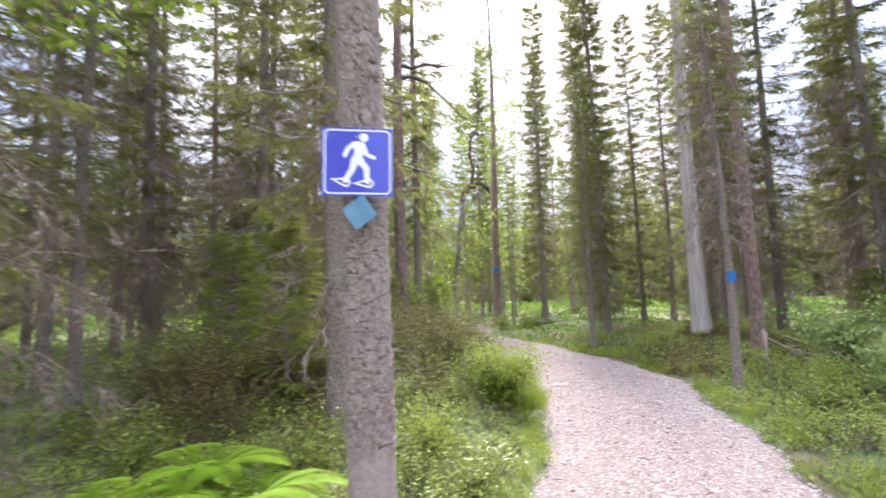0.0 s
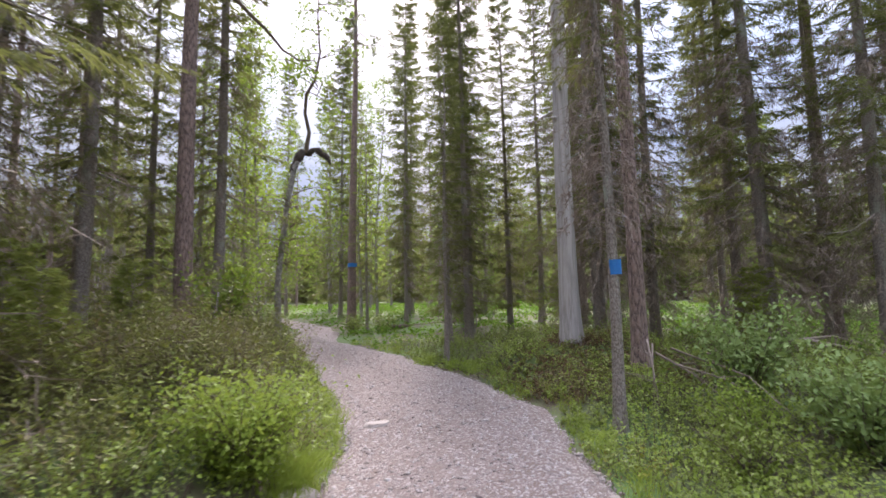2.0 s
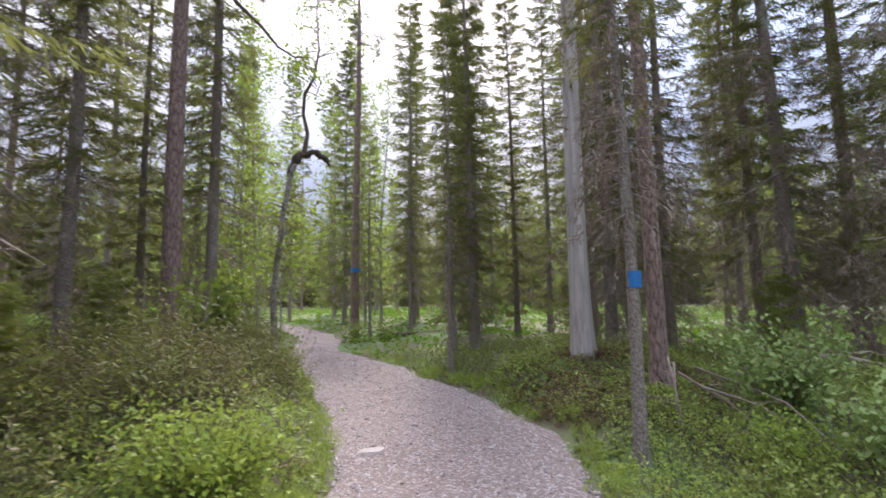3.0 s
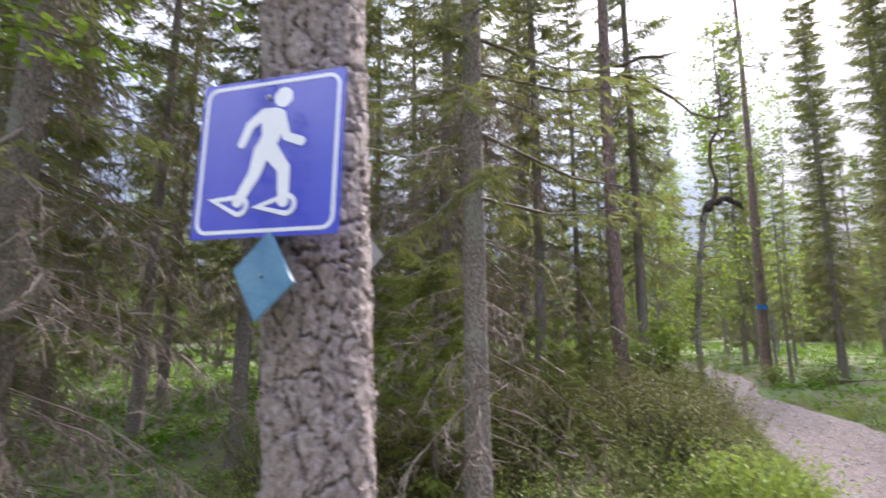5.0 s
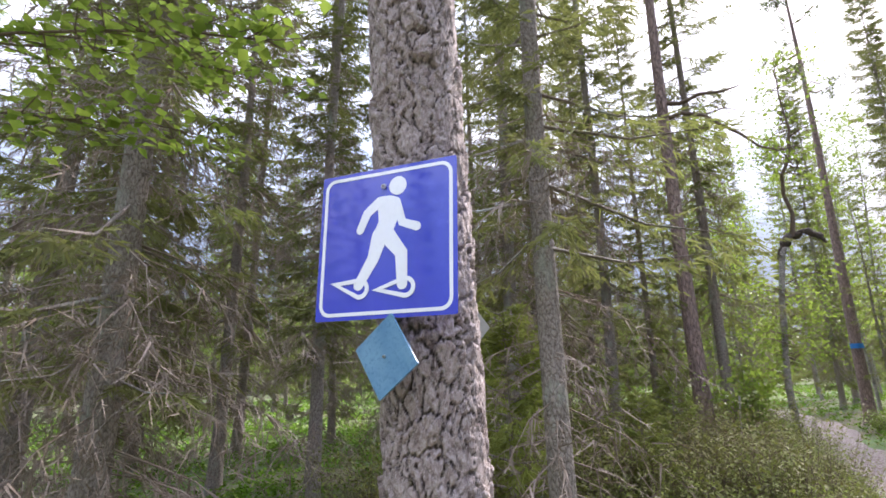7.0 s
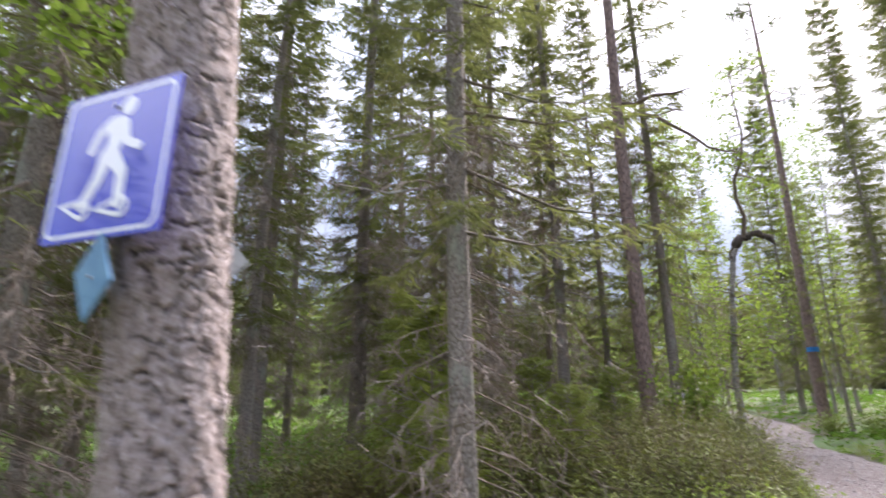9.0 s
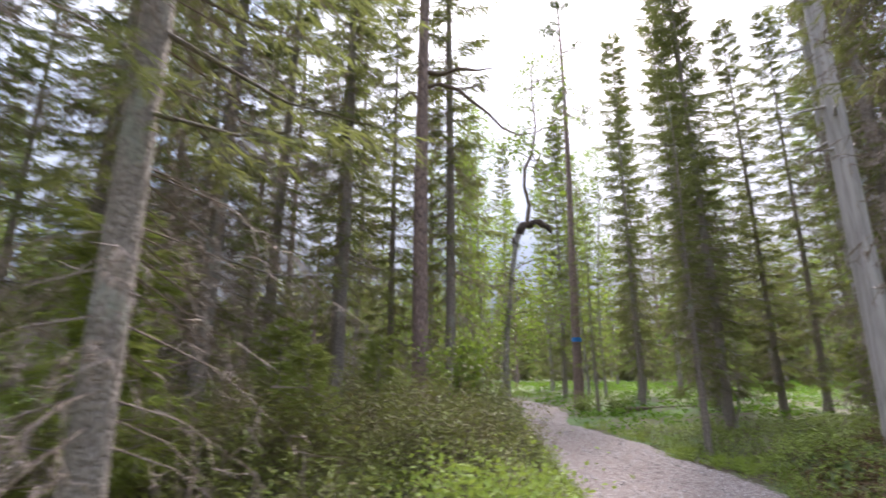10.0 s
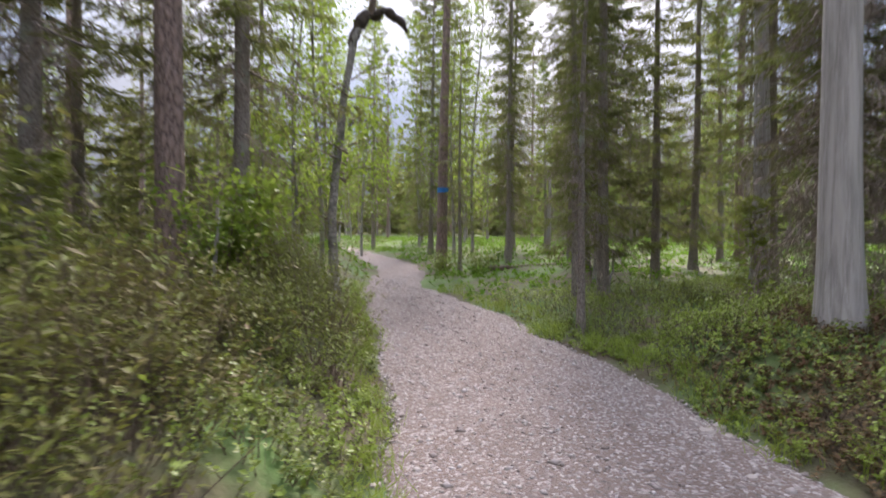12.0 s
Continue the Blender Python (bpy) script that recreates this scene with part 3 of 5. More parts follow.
def spruce(name, seed, h, r, live_from, spread, branches, twigs, blades, blade=0.05, dead_to=None, dead_n=40, label="", mat=None, dead_twigs=6, lean=(0, 0), droop=0.55, low=0.6, fine=True, leaf_mat=None):
    rng = np.random.default_rng(seed)
    root = new(name)
    line = trunk_line(h, 0.05, rng, lean)
    so = Soup()
    stem_mesh(so, line, r, h, 12 if fine else 8)
    linked("trunk", so, mat or M_SPRUCE, root, smooth=True)
    wood, green = Soup(), Soup()
    P, D, Ln = [], [], []
    for i in range(branches):
        f = (i + rng.random()) / branches
        z = live_from + (h - live_from) * f ** 0.9
        t = (z - live_from) / (h - live_from)
        az = i * 2.4 + rng.normal() * 0.4
        ragged = 0.72 + 0.28 * math.sin(2 * az + seed) * math.cos(1.3 * z + seed)
        reach = spread * (1 - t) ** 0.55 * (0.35 + 0.75 * rng.random()) * ragged + 0.12
        out = np.array([math.cos(az), math.sin(az), 0])
        dz = -droop * (1 - t) + 0.45 * t + 0.12 * rng.normal()
        o = on_line(line, z)
        s = np.linspace(0, 1, 5)
        pts = o + out * (reach * s)[:, None] + np.array([0, 0, 1.0]) * (reach * (dz * s + 0.22 * s ** 3))[:, None]
        if fine:
            wood.tube(pts[::2], 0.018 * (0.4 + reach / 2) * (1.05 - s[::2]), 3, False)
        else:
            wood.blades(pts[:1], unit(pts[-1:] - pts[:1]), reach, 0.03, rng)
        for k in range(twigs):
            a = 0.08 + 0.92 * ((k + rng.random()) / twigs) ** 0.85
            p = pts[0] + (pts[-1] - pts[0]) * a + np.array([0, 0, 0.22 * reach * (a ** 3 - a)])
            sg = 1 if k % 2 else -1
            sidev = np.array([-out[1], out[0], 0]) * sg
            P.append(p)
            D.append(unit(out * (0.3 + 0.5 * rng.random()) + sidev * (0.25 + 0.75 * rng.random()) + np.array([0, 0, -0.9 * rng.random() * (1.1 - t) + 0.08])))
            Ln.append((0.12 + 0.27 * reach * (1.15 - a)) * (0.5 + 0.8 * rng.random()))
    P, D, Ln = np.array(P), np.array(D), np.array(Ln)
    n = len(P)
    a = (np.arange(blades)[None, :] + rng.random((n, blades))) / blades
    pos = P[:, None, :] + D[:, None, :] * (Ln[:, None] * a)[..., None]
    flank = unit(np.cross(D, np.array([0, 0, 1.0])) + rng.normal(size=D.shape) * 0.25)
    hand = np.where(np.arange(blades) % 2, 1.0, -1.0)[None, :, None]
    dirs = unit(D[:, None, :] * 0.85 + flank[:, None, :] * hand * 0.62 + rng.normal(size=(n, blades, 3)) * 0.24 + np.array([0, 0, -0.28]))
    shoot = blade * (1.25 - 0.6 * a) * (0.6 + 0.8 * rng.random((n, blades)))
    green.blades(pos.reshape(-1, 3), dirs.reshape(-1, 3), shoot.ravel(), blade * 0.155, rng)
    linked("crown", green, leaf_mat or M_NEEDLE, root)
    grey = Soup()
    top = dead_to or live_from + 1.0
    tp, td, tl = [], [], []
    for i in range(dead_n):
        z = low + (top - low) * rng.random()
        az = rng.random() * 6.283
        reach = spread * (0.3 + 0.55 * rng.random())
        out = np.array([math.cos(az), math.sin(az), 0])
        o = on_line(line, z)
        s = np.linspace(0, 1, 5)
        sag = 0.25 + 0.5 * rng.random()
        side = np.array([-out[1], out[0], 0]) * rng.normal() * 0.2
        pts = o + out * (reach * s)[:, None] + side * (reach * s ** 2)[:, None] - np.array([0, 0, 1.0]) * (reach * sag * s ** 1.6)[:, None]
        grey.tube(pts[::2], 0.007 * (0.5 + reach / 2) * (1.1 - s[::2]), 3, False)
        for k in range(dead_twigs):
            b = 0.25 + 0.75 * rng.random()
            tp.append([np.interp(b, s, pts[:, c]) for c in range(3)])
            td.append(unit(out * 0.35 + rng.normal(size=3) * 0.42 + np.array([0, 0, -0.85])))
            tl.append(reach * (0.14 + 0.30 * rng.random()))
    if dead_n:
        tp, td, tl = np.array(tp), np.array(td), np.array(tl)
        grey.blades(tp, td, tl * 0.7, 0.012 + 0 * tl, rng)
        elbow = tp + td * (tl * 0.5)[:, None]
        bent = unit(td + rng.normal(size=td.shape) * 0.75 + np.array([0, 0, -0.35]))
        grey.blades(elbow, bent, tl * 0.55, 0.009 + 0 * tl, rng)
        m2 = np.repeat(elbow + bent * (tl * 0.15)[:, None], 3, 0)
        grey.blades(m2, unit(np.repeat(bent, 3, 0) + rng.normal(size=m2.shape) * 0.9), np.repeat(tl, 3) * 0.36, 0.007 + 0 * m2[:, 0], rng)
        tagged(linked("dead_twig", grey, M_TWIG, root, "bare grey twigs hung with lichen"), kind="stuff")
    tagged(linked("bough", wood, M_SPRUCE, root), kind="stuff")
    return tagged(root, label or "spruce with drooping dark green boughs", "tree", "forest trees")


def pine(name, seed, h, r, crown_from, spread, branches, tufts, label, mat=None, stubs=14, blade=0.07, lean=(0, 0), wob=0.05):
    rng = np.random.default_rng(seed)
    root = new(name)
    line = trunk_line(h, wob, rng, lean)
    so = Soup()
    stem_mesh(so, line, r, h, 14, 1.4)
    linked("trunk", so, mat or M_PINE_FAR, root, smooth=True)
    wood, green = Soup(), Soup()
    P, D = [], []
    for i in range(branches):
        t = (i + rng.random()) / branches
        z = crown_from + (h - crown_from) * t
        reach = spread * (1 - 0.75 * t) * (0.5 + 0.6 * rng.random())
        az = rng.random() * 6.283
        out = np.array([math.cos(az), math.sin(az), 0])
        o = on_line(line, z)
        s = np.linspace(0, 1, 6)
        bend = rng.normal(size=(6, 3)) * 0.06 * reach
        bend[0] = 0
        pts = o + out * (reach * s)[:, None] + np.array([0, 0, 1.0]) * (reach * (0.1 * s + 0.35 * t * s))[:, None] + bend
        wood.tube(pts, (0.01 + 0.014 * reach) * (1.1 - s), 5, False)
        for k in range(tufts):
            a = 0.35 + 0.65 * rng.random()
            p = np.array([np.interp(a, s, pts[:, c]) for c in range(3)]) + rng.normal(size=3) * 0.16 * reach ** 0.5
            P.append(p)
    P = np.array(P)
    k = 16
    d = unit(rng.normal(size=(len(P), k, 3)) + np.array([0, 0, 0.5]))
    p = np.repeat(P[:, None], k, 1) + d * 0.03
    green.blades(p.reshape(-1, 3), d.reshape(-1, 3), blade * 1.8 * (0.6 + 0.7 * rng.random(len(P) * k)), blade * 0.34, rng)
    linked("crown", green, M_PNEEDLE, root)
    for i in range(stubs):
        z = 1.6 + (crown_from - 1.6) * rng.random()
        az = rng.random() * 6.283
        o = on_line(line, z)
        ln = 0.25 + 0.9 * rng.random() ** 2
        s = np.linspace(0, 1, 4)
        pts = o + np.array([math.cos(az), math.sin(az), 0.1 - 0.3 * rng.random()]) * (ln * s)[:, None] + rng.normal(size=(4, 3)) * 0.03 * s[:, None]
        wood.tube(pts, 0.012 * (1.1 - s), 4, False)
    tagged(linked("bough", wood, M_STEM, root), kind="stuff")
    return tagged(root, label, "tree", "forest trees")


def birch(name, seed, h, r, branches, leaves_each, label, leaf=0.04, spread=1.1, start=0.3, lean=(0, 0), wob=0.12):
    rng = np.random.default_rng(seed)
    root = new(name)
    line = trunk_line(h, wob, rng, lean)
    so = Soup()
    stem_mesh(so, line, r, h, 9, 1.3)
    linked("trunk", so, M_BIRCH, root, smooth=True)
    wood, green = Soup(), Soup()
    P = []
    for i in range(branches):
        t = start + (1 - start) * (i + rng.random()) / branches
        z = h * t
        reach = spread * (1.15 - t) * (0.5 + 0.7 * rng.random()) + 0.15
        az = rng.random() * 6.283
        out = np.array([math.cos(az), math.sin(az), 0])
        o = on_line(line, min(z, h * 0.98))
        s = np.linspace(0, 1, 5)
        q = o + out * (reach * s)[:, None] + np.array([0, 0, 1.0]) * (reach * (0.75 * s - 0.35 * s ** 2))[:, None] + rng.normal(size=(5, 3)) * 0.04 * s[:, None]
        wood.tube(q, 0.011 * (1.1 - s), 3, False)
        a = 0.2 + 0.8 * rng.random(leaves_each)
        base = np.stack([np.interp(a, s, q[:, c]) for c in range(3)], 1)
        P.append(base + rng.normal(size=base.shape) * np.array([0.13, 0.13, 0.11]) * (0.6 + 0.5 * reach))
    P = np.concatenate(P)
    d = unit(rng.normal(size=P.shape) + np.array([0, 0, -0.5]))
    up = unit(rng.normal(size=P.shape) * 0.6 + np.array([0, 0, 1.0]))
    L = leaf * (0.65 + 0.7 * rng.random(len(P)))
    green.leaves(P, d, up, L, L * 0.75)
    linked("crown", green, M_BLEAF, root)
    tagged(linked("bough", wood, M_STEM, root), kind="stuff")
    return tagged(root, label, "tree", "forest trees")


def stand(ob, x, y, turn=0.0, size=1.0, sink=0.03):
    ob.matrix_basis = pose(x, y, gz(x, y) - sink, 0, 0, turn) @ Matrix.Scale(size, 4)
    return ob


def again(ob, x, y, turn, size=1.0, label=""):
    c = copy_thing(ob, pose(x, y, gz(x, y) - 0.03, 0, 0, turn))
    c.scale = (size, size, size)
    if label:
        c["label"] = label
    return c


# ---- the pine with the signs ----
def plated_trunk(seed, h, r, lean, z0, z1, around, rows):
    """A trunk whose bark is broken into raised plates with cracks between them."""
    rng = np.random.default_rng(seed)
    so = Soup()
    z = np.concatenate([[-0.25], np.linspace(0.0, z0, 24)[:-1], np.linspace(z0, z1, rows), np.linspace(z1, h, 30)[1:]])
    fine = int(around * 0.85)
    th = np.concatenate([np.linspace(radians(150), radians(400), fine, endpoint=False), np.linspace(radians(400), radians(510), around - fine, endpoint=False)])
    circ = 2 * np.pi * r
    T, Z = np.meshgrid(th, z)
    U = (T % (2 * np.pi)) / (2 * np.pi) * circ
    wob = np.array([noise.noise_vector(Vector((r * math.cos(a) * 28, r * math.sin(a) * 28, b * 22))) for a, b in zip(T.ravel(), Z.ravel())]).reshape(*T.shape, 3)
    tin = np.array([noise.noise_vector(Vector((r * math.cos(a) * 95, r * math.sin(a) * 95, b * 80))) for a, b in zip(T.ravel(), Z.ravel())]).reshape(*T.shape, 3)

    def plates(cells, stretch, warp_u, warp_v):
        cu, cv, ch = rng.random(cells) * circ, z0 - 0.1 + rng.random(cells) * (z1 - z0 + 0.2), rng.random(cells)
        best, second, who = np.full(U.shape, 9.0), np.full(U.shape, 9.0), np.zeros(U.shape, int)
        pu, pv = U + warp_u, Z + warp_v
        rows_at = z
        for k in range(cells):
            a, b = np.searchsorted(rows_at, (cv[k] - 0.16, cv[k] + 0.16))
            if b <= a:
                continue
            du = np.abs(pu[a:b] - cu[k])
            du = np.minimum(du, circ - du)
            d = np.hypot(du * stretch, pv[a:b] - cv[k])
            bb, ss = best[a:b], second[a:b]
            closer = d < bb
            second[a:b] = np.where(closer, bb, np.minimum(ss, d))
            who[a:b] = np.where(closer, k, who[a:b])
            best[a:b] = np.where(closer, d, bb)
        return second - best, ch[who], pv - cv[who]
    gap1, ch1, dv1 = plates(620, 2.0, 0.016 * wob[..., 0] + 0.008 * tin[..., 0], 0.022 * wob[..., 1] + 0.010 * tin[..., 1])
    gap2, ch2, dv2 = plates(2400, 1.5, 0.009 * tin[..., 1], 0.010 * tin[..., 2])
    relief = ease(0.0, 0.0055, gap1) * (0.0105 + 0.004 * ch1 + 0.22 * (ch1 - 0.3) * dv1) + ease(0, 0.003, gap2) * (0.001 + 0.005 * ch2) + 0.0015 * tin[..., 2] - 0.012
    relief = np.where((Z < z0) | (Z > z1), 0.0, relief)
    taper = 1 - 0.55 * np.clip(Z / h, 0, 1) + 0.25 * np.exp(-np.maximum(Z, 0) / 0.2) + 0.08
    rad = r * taper / (1 - 0.55 * 2.0 / h + 0.08) + relief
    X = lean[0] * Z + rad * np.cos(T)
    Y = lean[1] * Z + rad * np.sin(T)
    nz = len(z)
    i, j = np.meshgrid(np.arange(nz - 1), np.arange(around), indexing="ij")
    p, q = (i * around + j).ravel(), (i * around + (j + 1) % around).ravel()
    so.put(np.stack([X, Y, Z], -1), np.concatenate([np.stack([p, q, q + around], 1), np.stack([p, q + around, p + around], 1)]))
    return so


def sign_pine():
    t = pine("pine", 301, 15.0, 0.118, 9.0, 2.2, 26, 14, "tall pine with scaly grey bark carrying trail signs", stubs=0, lean=(-0.017, -0.08), wob=0.0)
    old = [c for c in t.children if c.name.startswith("trunk")][0]
    bpy.data.objects.remove(old)
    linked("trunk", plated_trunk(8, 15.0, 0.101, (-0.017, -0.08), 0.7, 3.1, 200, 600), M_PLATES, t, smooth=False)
    return stand(t, 0.102, 2.68)


def outline(pts, depth, front=0.0):
    """A flat plate: an outline in x and z, given thickness back along y."""
    bm = bmesh.new()
    vs = [bm.verts.new((x, front, z)) for x, z in pts]
    f = bm.faces.new(vs)
    r = bmesh.ops.extrude_face_region(bm, geom=[f])
    bmesh.ops.translate(bm, verts=[v for v in r["geom"] if isinstance(v, bmesh.types.BMVert)], vec=(0, depth, 0))
    bmesh.ops.recalc_face_normals(bm, faces=bm.faces)
    return bm


def rounded(w, h, r, n=7):
    pts = []
    for cx, cz, a0 in ((w / 2 - r, h / 2 - r, 0), (-w / 2 + r, h / 2 - r, 90), (-w / 2 + r, -h / 2 + r, 180), (w / 2 - r, -h / 2 + r, 270)):
        for k in range(n):
            a = radians(a0 + 90 * k / (n - 1))
            pts.append((cx + r * math.cos(a), cz + r * math.sin(a)))
    return pts


def band(outer, inner, front, depth):
    bm = bmesh.new()
    n = len(outer)
    o = [bm.verts.new((x, front, z)) for x, z in outer]
    i = [bm.verts.new((x, front, z)) for x, z in inner]
    ob = [bm.verts.new((x, front + depth, z)) for x, z in outer]
    ib = [bm.verts.new((x, front + depth, z)) for x, z in inner]
    for k in range(n):
        m = (k + 1) % n
        bm.faces.new((o[k], o[m], i[m], i[k]))
        bm.faces.new((o[m], o[k], ob[k], ob[m]))
        bm.faces.new((i[k], i[m], ib[m], ib[k]))
    bmesh.ops.recalc_face_normals(bm, faces=bm.faces)
    return bm


def limb(points, widths, rnd=6):
    """The outline of a thick bent stroke with round ends."""
    left, right = [], []
    n = len(points)
    for k in range(n):
        a, b = points[max(k - 1, 0)], points[min(k + 1, n - 1)]
        dx, dz = b[0] - a[0], b[1] - a[1]
        m = math.hypot(dx, dz)
        nx, nz = -dz / m, dx / m
        w = widths[k] / 2
        left.append((points[k][0] + nx * w, points[k][1] + nz * w))
        right.append((points[k][0] - nx * w, points[k][1] - nz * w))

    def end(at, prev, w):
        a0 = math.atan2(at[1] - prev[1], at[0] - prev[0])
        return [(at[0] + w / 2 * math.cos(a0 + radians(d)), at[1] + w / 2 * math.sin(a0 + radians(d))) for d in np.linspace(80, -80, rnd)]
    return left + end(points[-1], points[-2], widths[-1]) + right[::-1] + end(points[0], points[1], widths[0])


def screw(x, z, parent, y=-0.0016, r=0.006):
    bm = bmesh.new()
    bmesh.ops.create_cone(bm, cap_ends=True, segments=14, radius1=r, radius2=r * 0.75, depth=0.004, matrix=Matrix.Translation((x, y - 0.002, z)) @ Matrix.Rotation(radians(90), 4, 'X'))
    s = part("screw", bm, M_STEEL, parent, "small steel screw")
    bm = bmesh.new()
    bmesh.ops.create_cone(bm, cap_ends=True, segments=6, radius1=r * 0.38, radius2=r * 0.38, depth=0.001, matrix=Matrix.Translation((x, y - 0.0042, z)) @ Matrix.Rotation(radians(90), 4, 'X'))
    part("socket", bm, M_STEM, s)


def trail_sign():
    s = new("trail_sign")
    W, H = 0.305, 0.306
    part("plate", outline(rounded(W, H, 0.004, 3), 0.003), M_BLUE, s, "glossy blue metal plate")
    part("border", band(rounded(W - 0.016, H - 0.016, 0.024), rounded(W - 0.030, H - 0.030, 0.018), -0.0008, 0.0012), M_WHITE, s, "white rounded border line")

    def flat(name, pts, parent=s, f=-0.0008):
        return part(name, outline(pts, 0.001, f), M_WHITE, parent)
    fig = flat("pictogram", [(-0.022, 0.086), (-0.012, 0.092), (0.012, 0.091), (0.026, 0.086), (0.034, 0.076), (0.034, 0.055), (0.020, 0.020), (0.020, 0.004), (0.004, -0.004), (-0.018, 0.000), (-0.026, 0.012), (-0.014, 0.040), (-0.016, 0.060)])
    fig["label"] = "white walking figure with snowshoes"
    flat("head", [(0.027 + 0.0195 * math.cos(a), 0.110 + 0.0195 * math.sin(a)) for a in np.linspace(0, 2 * math.pi, 24, endpoint=False)], fig)
    flat("arm", limb([(-0.013, 0.081), (-0.041, 0.060), (-0.056, 0.026)], [0.021, 0.020, 0.017]), fig, -0.0010)
    flat("arm", limb([(0.024, 0.076), (0.039, 0.032), (0.070, 0.020)], [0.020, 0.018, 0.018]), fig, -0.0012)
    flat("leg", limb([(-0.010, 0.010), (-0.024, -0.036), (-0.055, -0.086)], [0.036, 0.026, 0.021]), fig, -0.0014)
    flat("leg", limb([(0.006, 0.010), (0.038, -0.030), (0.041, -0.090)], [0.034, 0.027, 0.022]), fig, -0.0016)

    def shoe(cx, cz, tip, name="snowshoe"):
        out, inn = [tip], [(cx + (tip[0] - cx) * 0.66, cz + (tip[1] - cz) * 0.62)]
        for d in np.linspace(100, -100, 12):
            out.append((cx + 0.021 * math.cos(radians(d)), cz + 0.021 * math.sin(radians(d))))
            inn.append((cx + 0.0125 * math.cos(radians(d)), cz + 0.012 * math.sin(radians(d))))
        part(name, band(out, inn, -0.0018, 0.002), M_WHITE, fig)
    shoe(-0.052, -0.093, (-0.120, -0.078))
    shoe(0.048, -0.096, (-0.024, -0.098))
    screw(-0.004, 0.112, s)
    s.matrix_basis = pose(0.049, 2.388, 2.047, 0, 0.6, 1.5)
    return tagged(s, "square blue snowshoe trail sign screwed to the pine", "sign")


def diamond_plate():
    s = new("trail_marker")
    part("plate", outline(rounded(0.114, 0.114, 0.003, 3), 0.004), M_PALEBLUE, s, "weathered pale blue painted plate")
    screw(0.0, 0.0, s, -0.0012, 0.0035)
    s.matrix_basis = pose(0.054, 2.390, 1.824, 4, 56, -10)
    tagged(s, "faded blue diamond trail marker nailed under the sign", "trail marker")
    b = new("trail_marker")
    part("plate", outline(rounded(0.06, 0.06, 0.003, 3), 0.003), M_BACKPLATE, b, "bare metal plate")
    b.matrix_basis = pose(0.151, 2.600, 1.895, 0, 45, 60)
    tagged(b, "bare metal diamond trail marker on the pine's flank", "trail marker")


# ---- trees that stand by themselves ----
def dead_pine():
    t = new("dead_pine")
    rng = np.random.default_rng(44)
    h, around = 11.0, 40
    z = np.concatenate([[-0.3], np.linspace(0, 7, 60), np.linspace(7.4, h, 8)])
    th = np.linspace(0, 2 * np.pi, around, endpoint=False)
    T, Z = np.meshgrid(th, z)
    rad = 0.135 * (1 - 0.62 * np.clip(Z, 0, h) / h) * (1 + 0.35 * np.exp(-np.maximum(Z, 0) / 0.35))
    rad = rad * (1 + 0.015 * np.sin(7 * T + 1.2 * Z) + 0.012 * np.sin(13 * T - 0.7 * Z) + 0.05 * np.exp(-np.maximum(Z, 0) / 0.3) * np.sin(5 * T))
    X, Y = rad * np.cos(T) + 0.006 * Z, rad * np.sin(T) + 0.02 * np.sin(Z * 0.8)
    i, j = np.meshgrid(np.arange(len(z) - 1), np.arange(around), indexing="ij")
    p, q = (i * around + j).ravel(), (i * around + (j + 1) % around).ravel()
    so = Soup()
    so.put(np.stack([X, Y, Z], -1), np.concatenate([np.stack([p, q, q + around], 1), np.stack([p, q + around, p + around], 1)]))
    linked("trunk", so, M_DEAD, t, smooth=True)
    for k in range(9):
        st = Soup()
        zz, az, ln = 2.6 + 6.5 * rng.random(), rng.random() * 6.283, 0.15 + 0.6 * rng.random()
        s = np.linspace(0, 1, 5)
        r0 = 0.14 * (1 - 0.62 * zz / h)
        o = np.array([r0 * 0.8 * math.cos(az) + 0.006 * zz, r0 * 0.8 * math.sin(az), zz])
        st.tube(o + np.array([math.cos(az), math.sin(az), -0.25]) * (ln * s)[:, None] + rng.normal(size=(5, 3)) * 0.03 * s[:, None], 0.022 * (1.15 - s), 6)
        linked("branch_stub", st, M_DEAD, t)
    tagged(t, "dead standing pine, bark gone, bleached grey", "dead tree")
    return stand(t, 5.68, 8.42, 20)


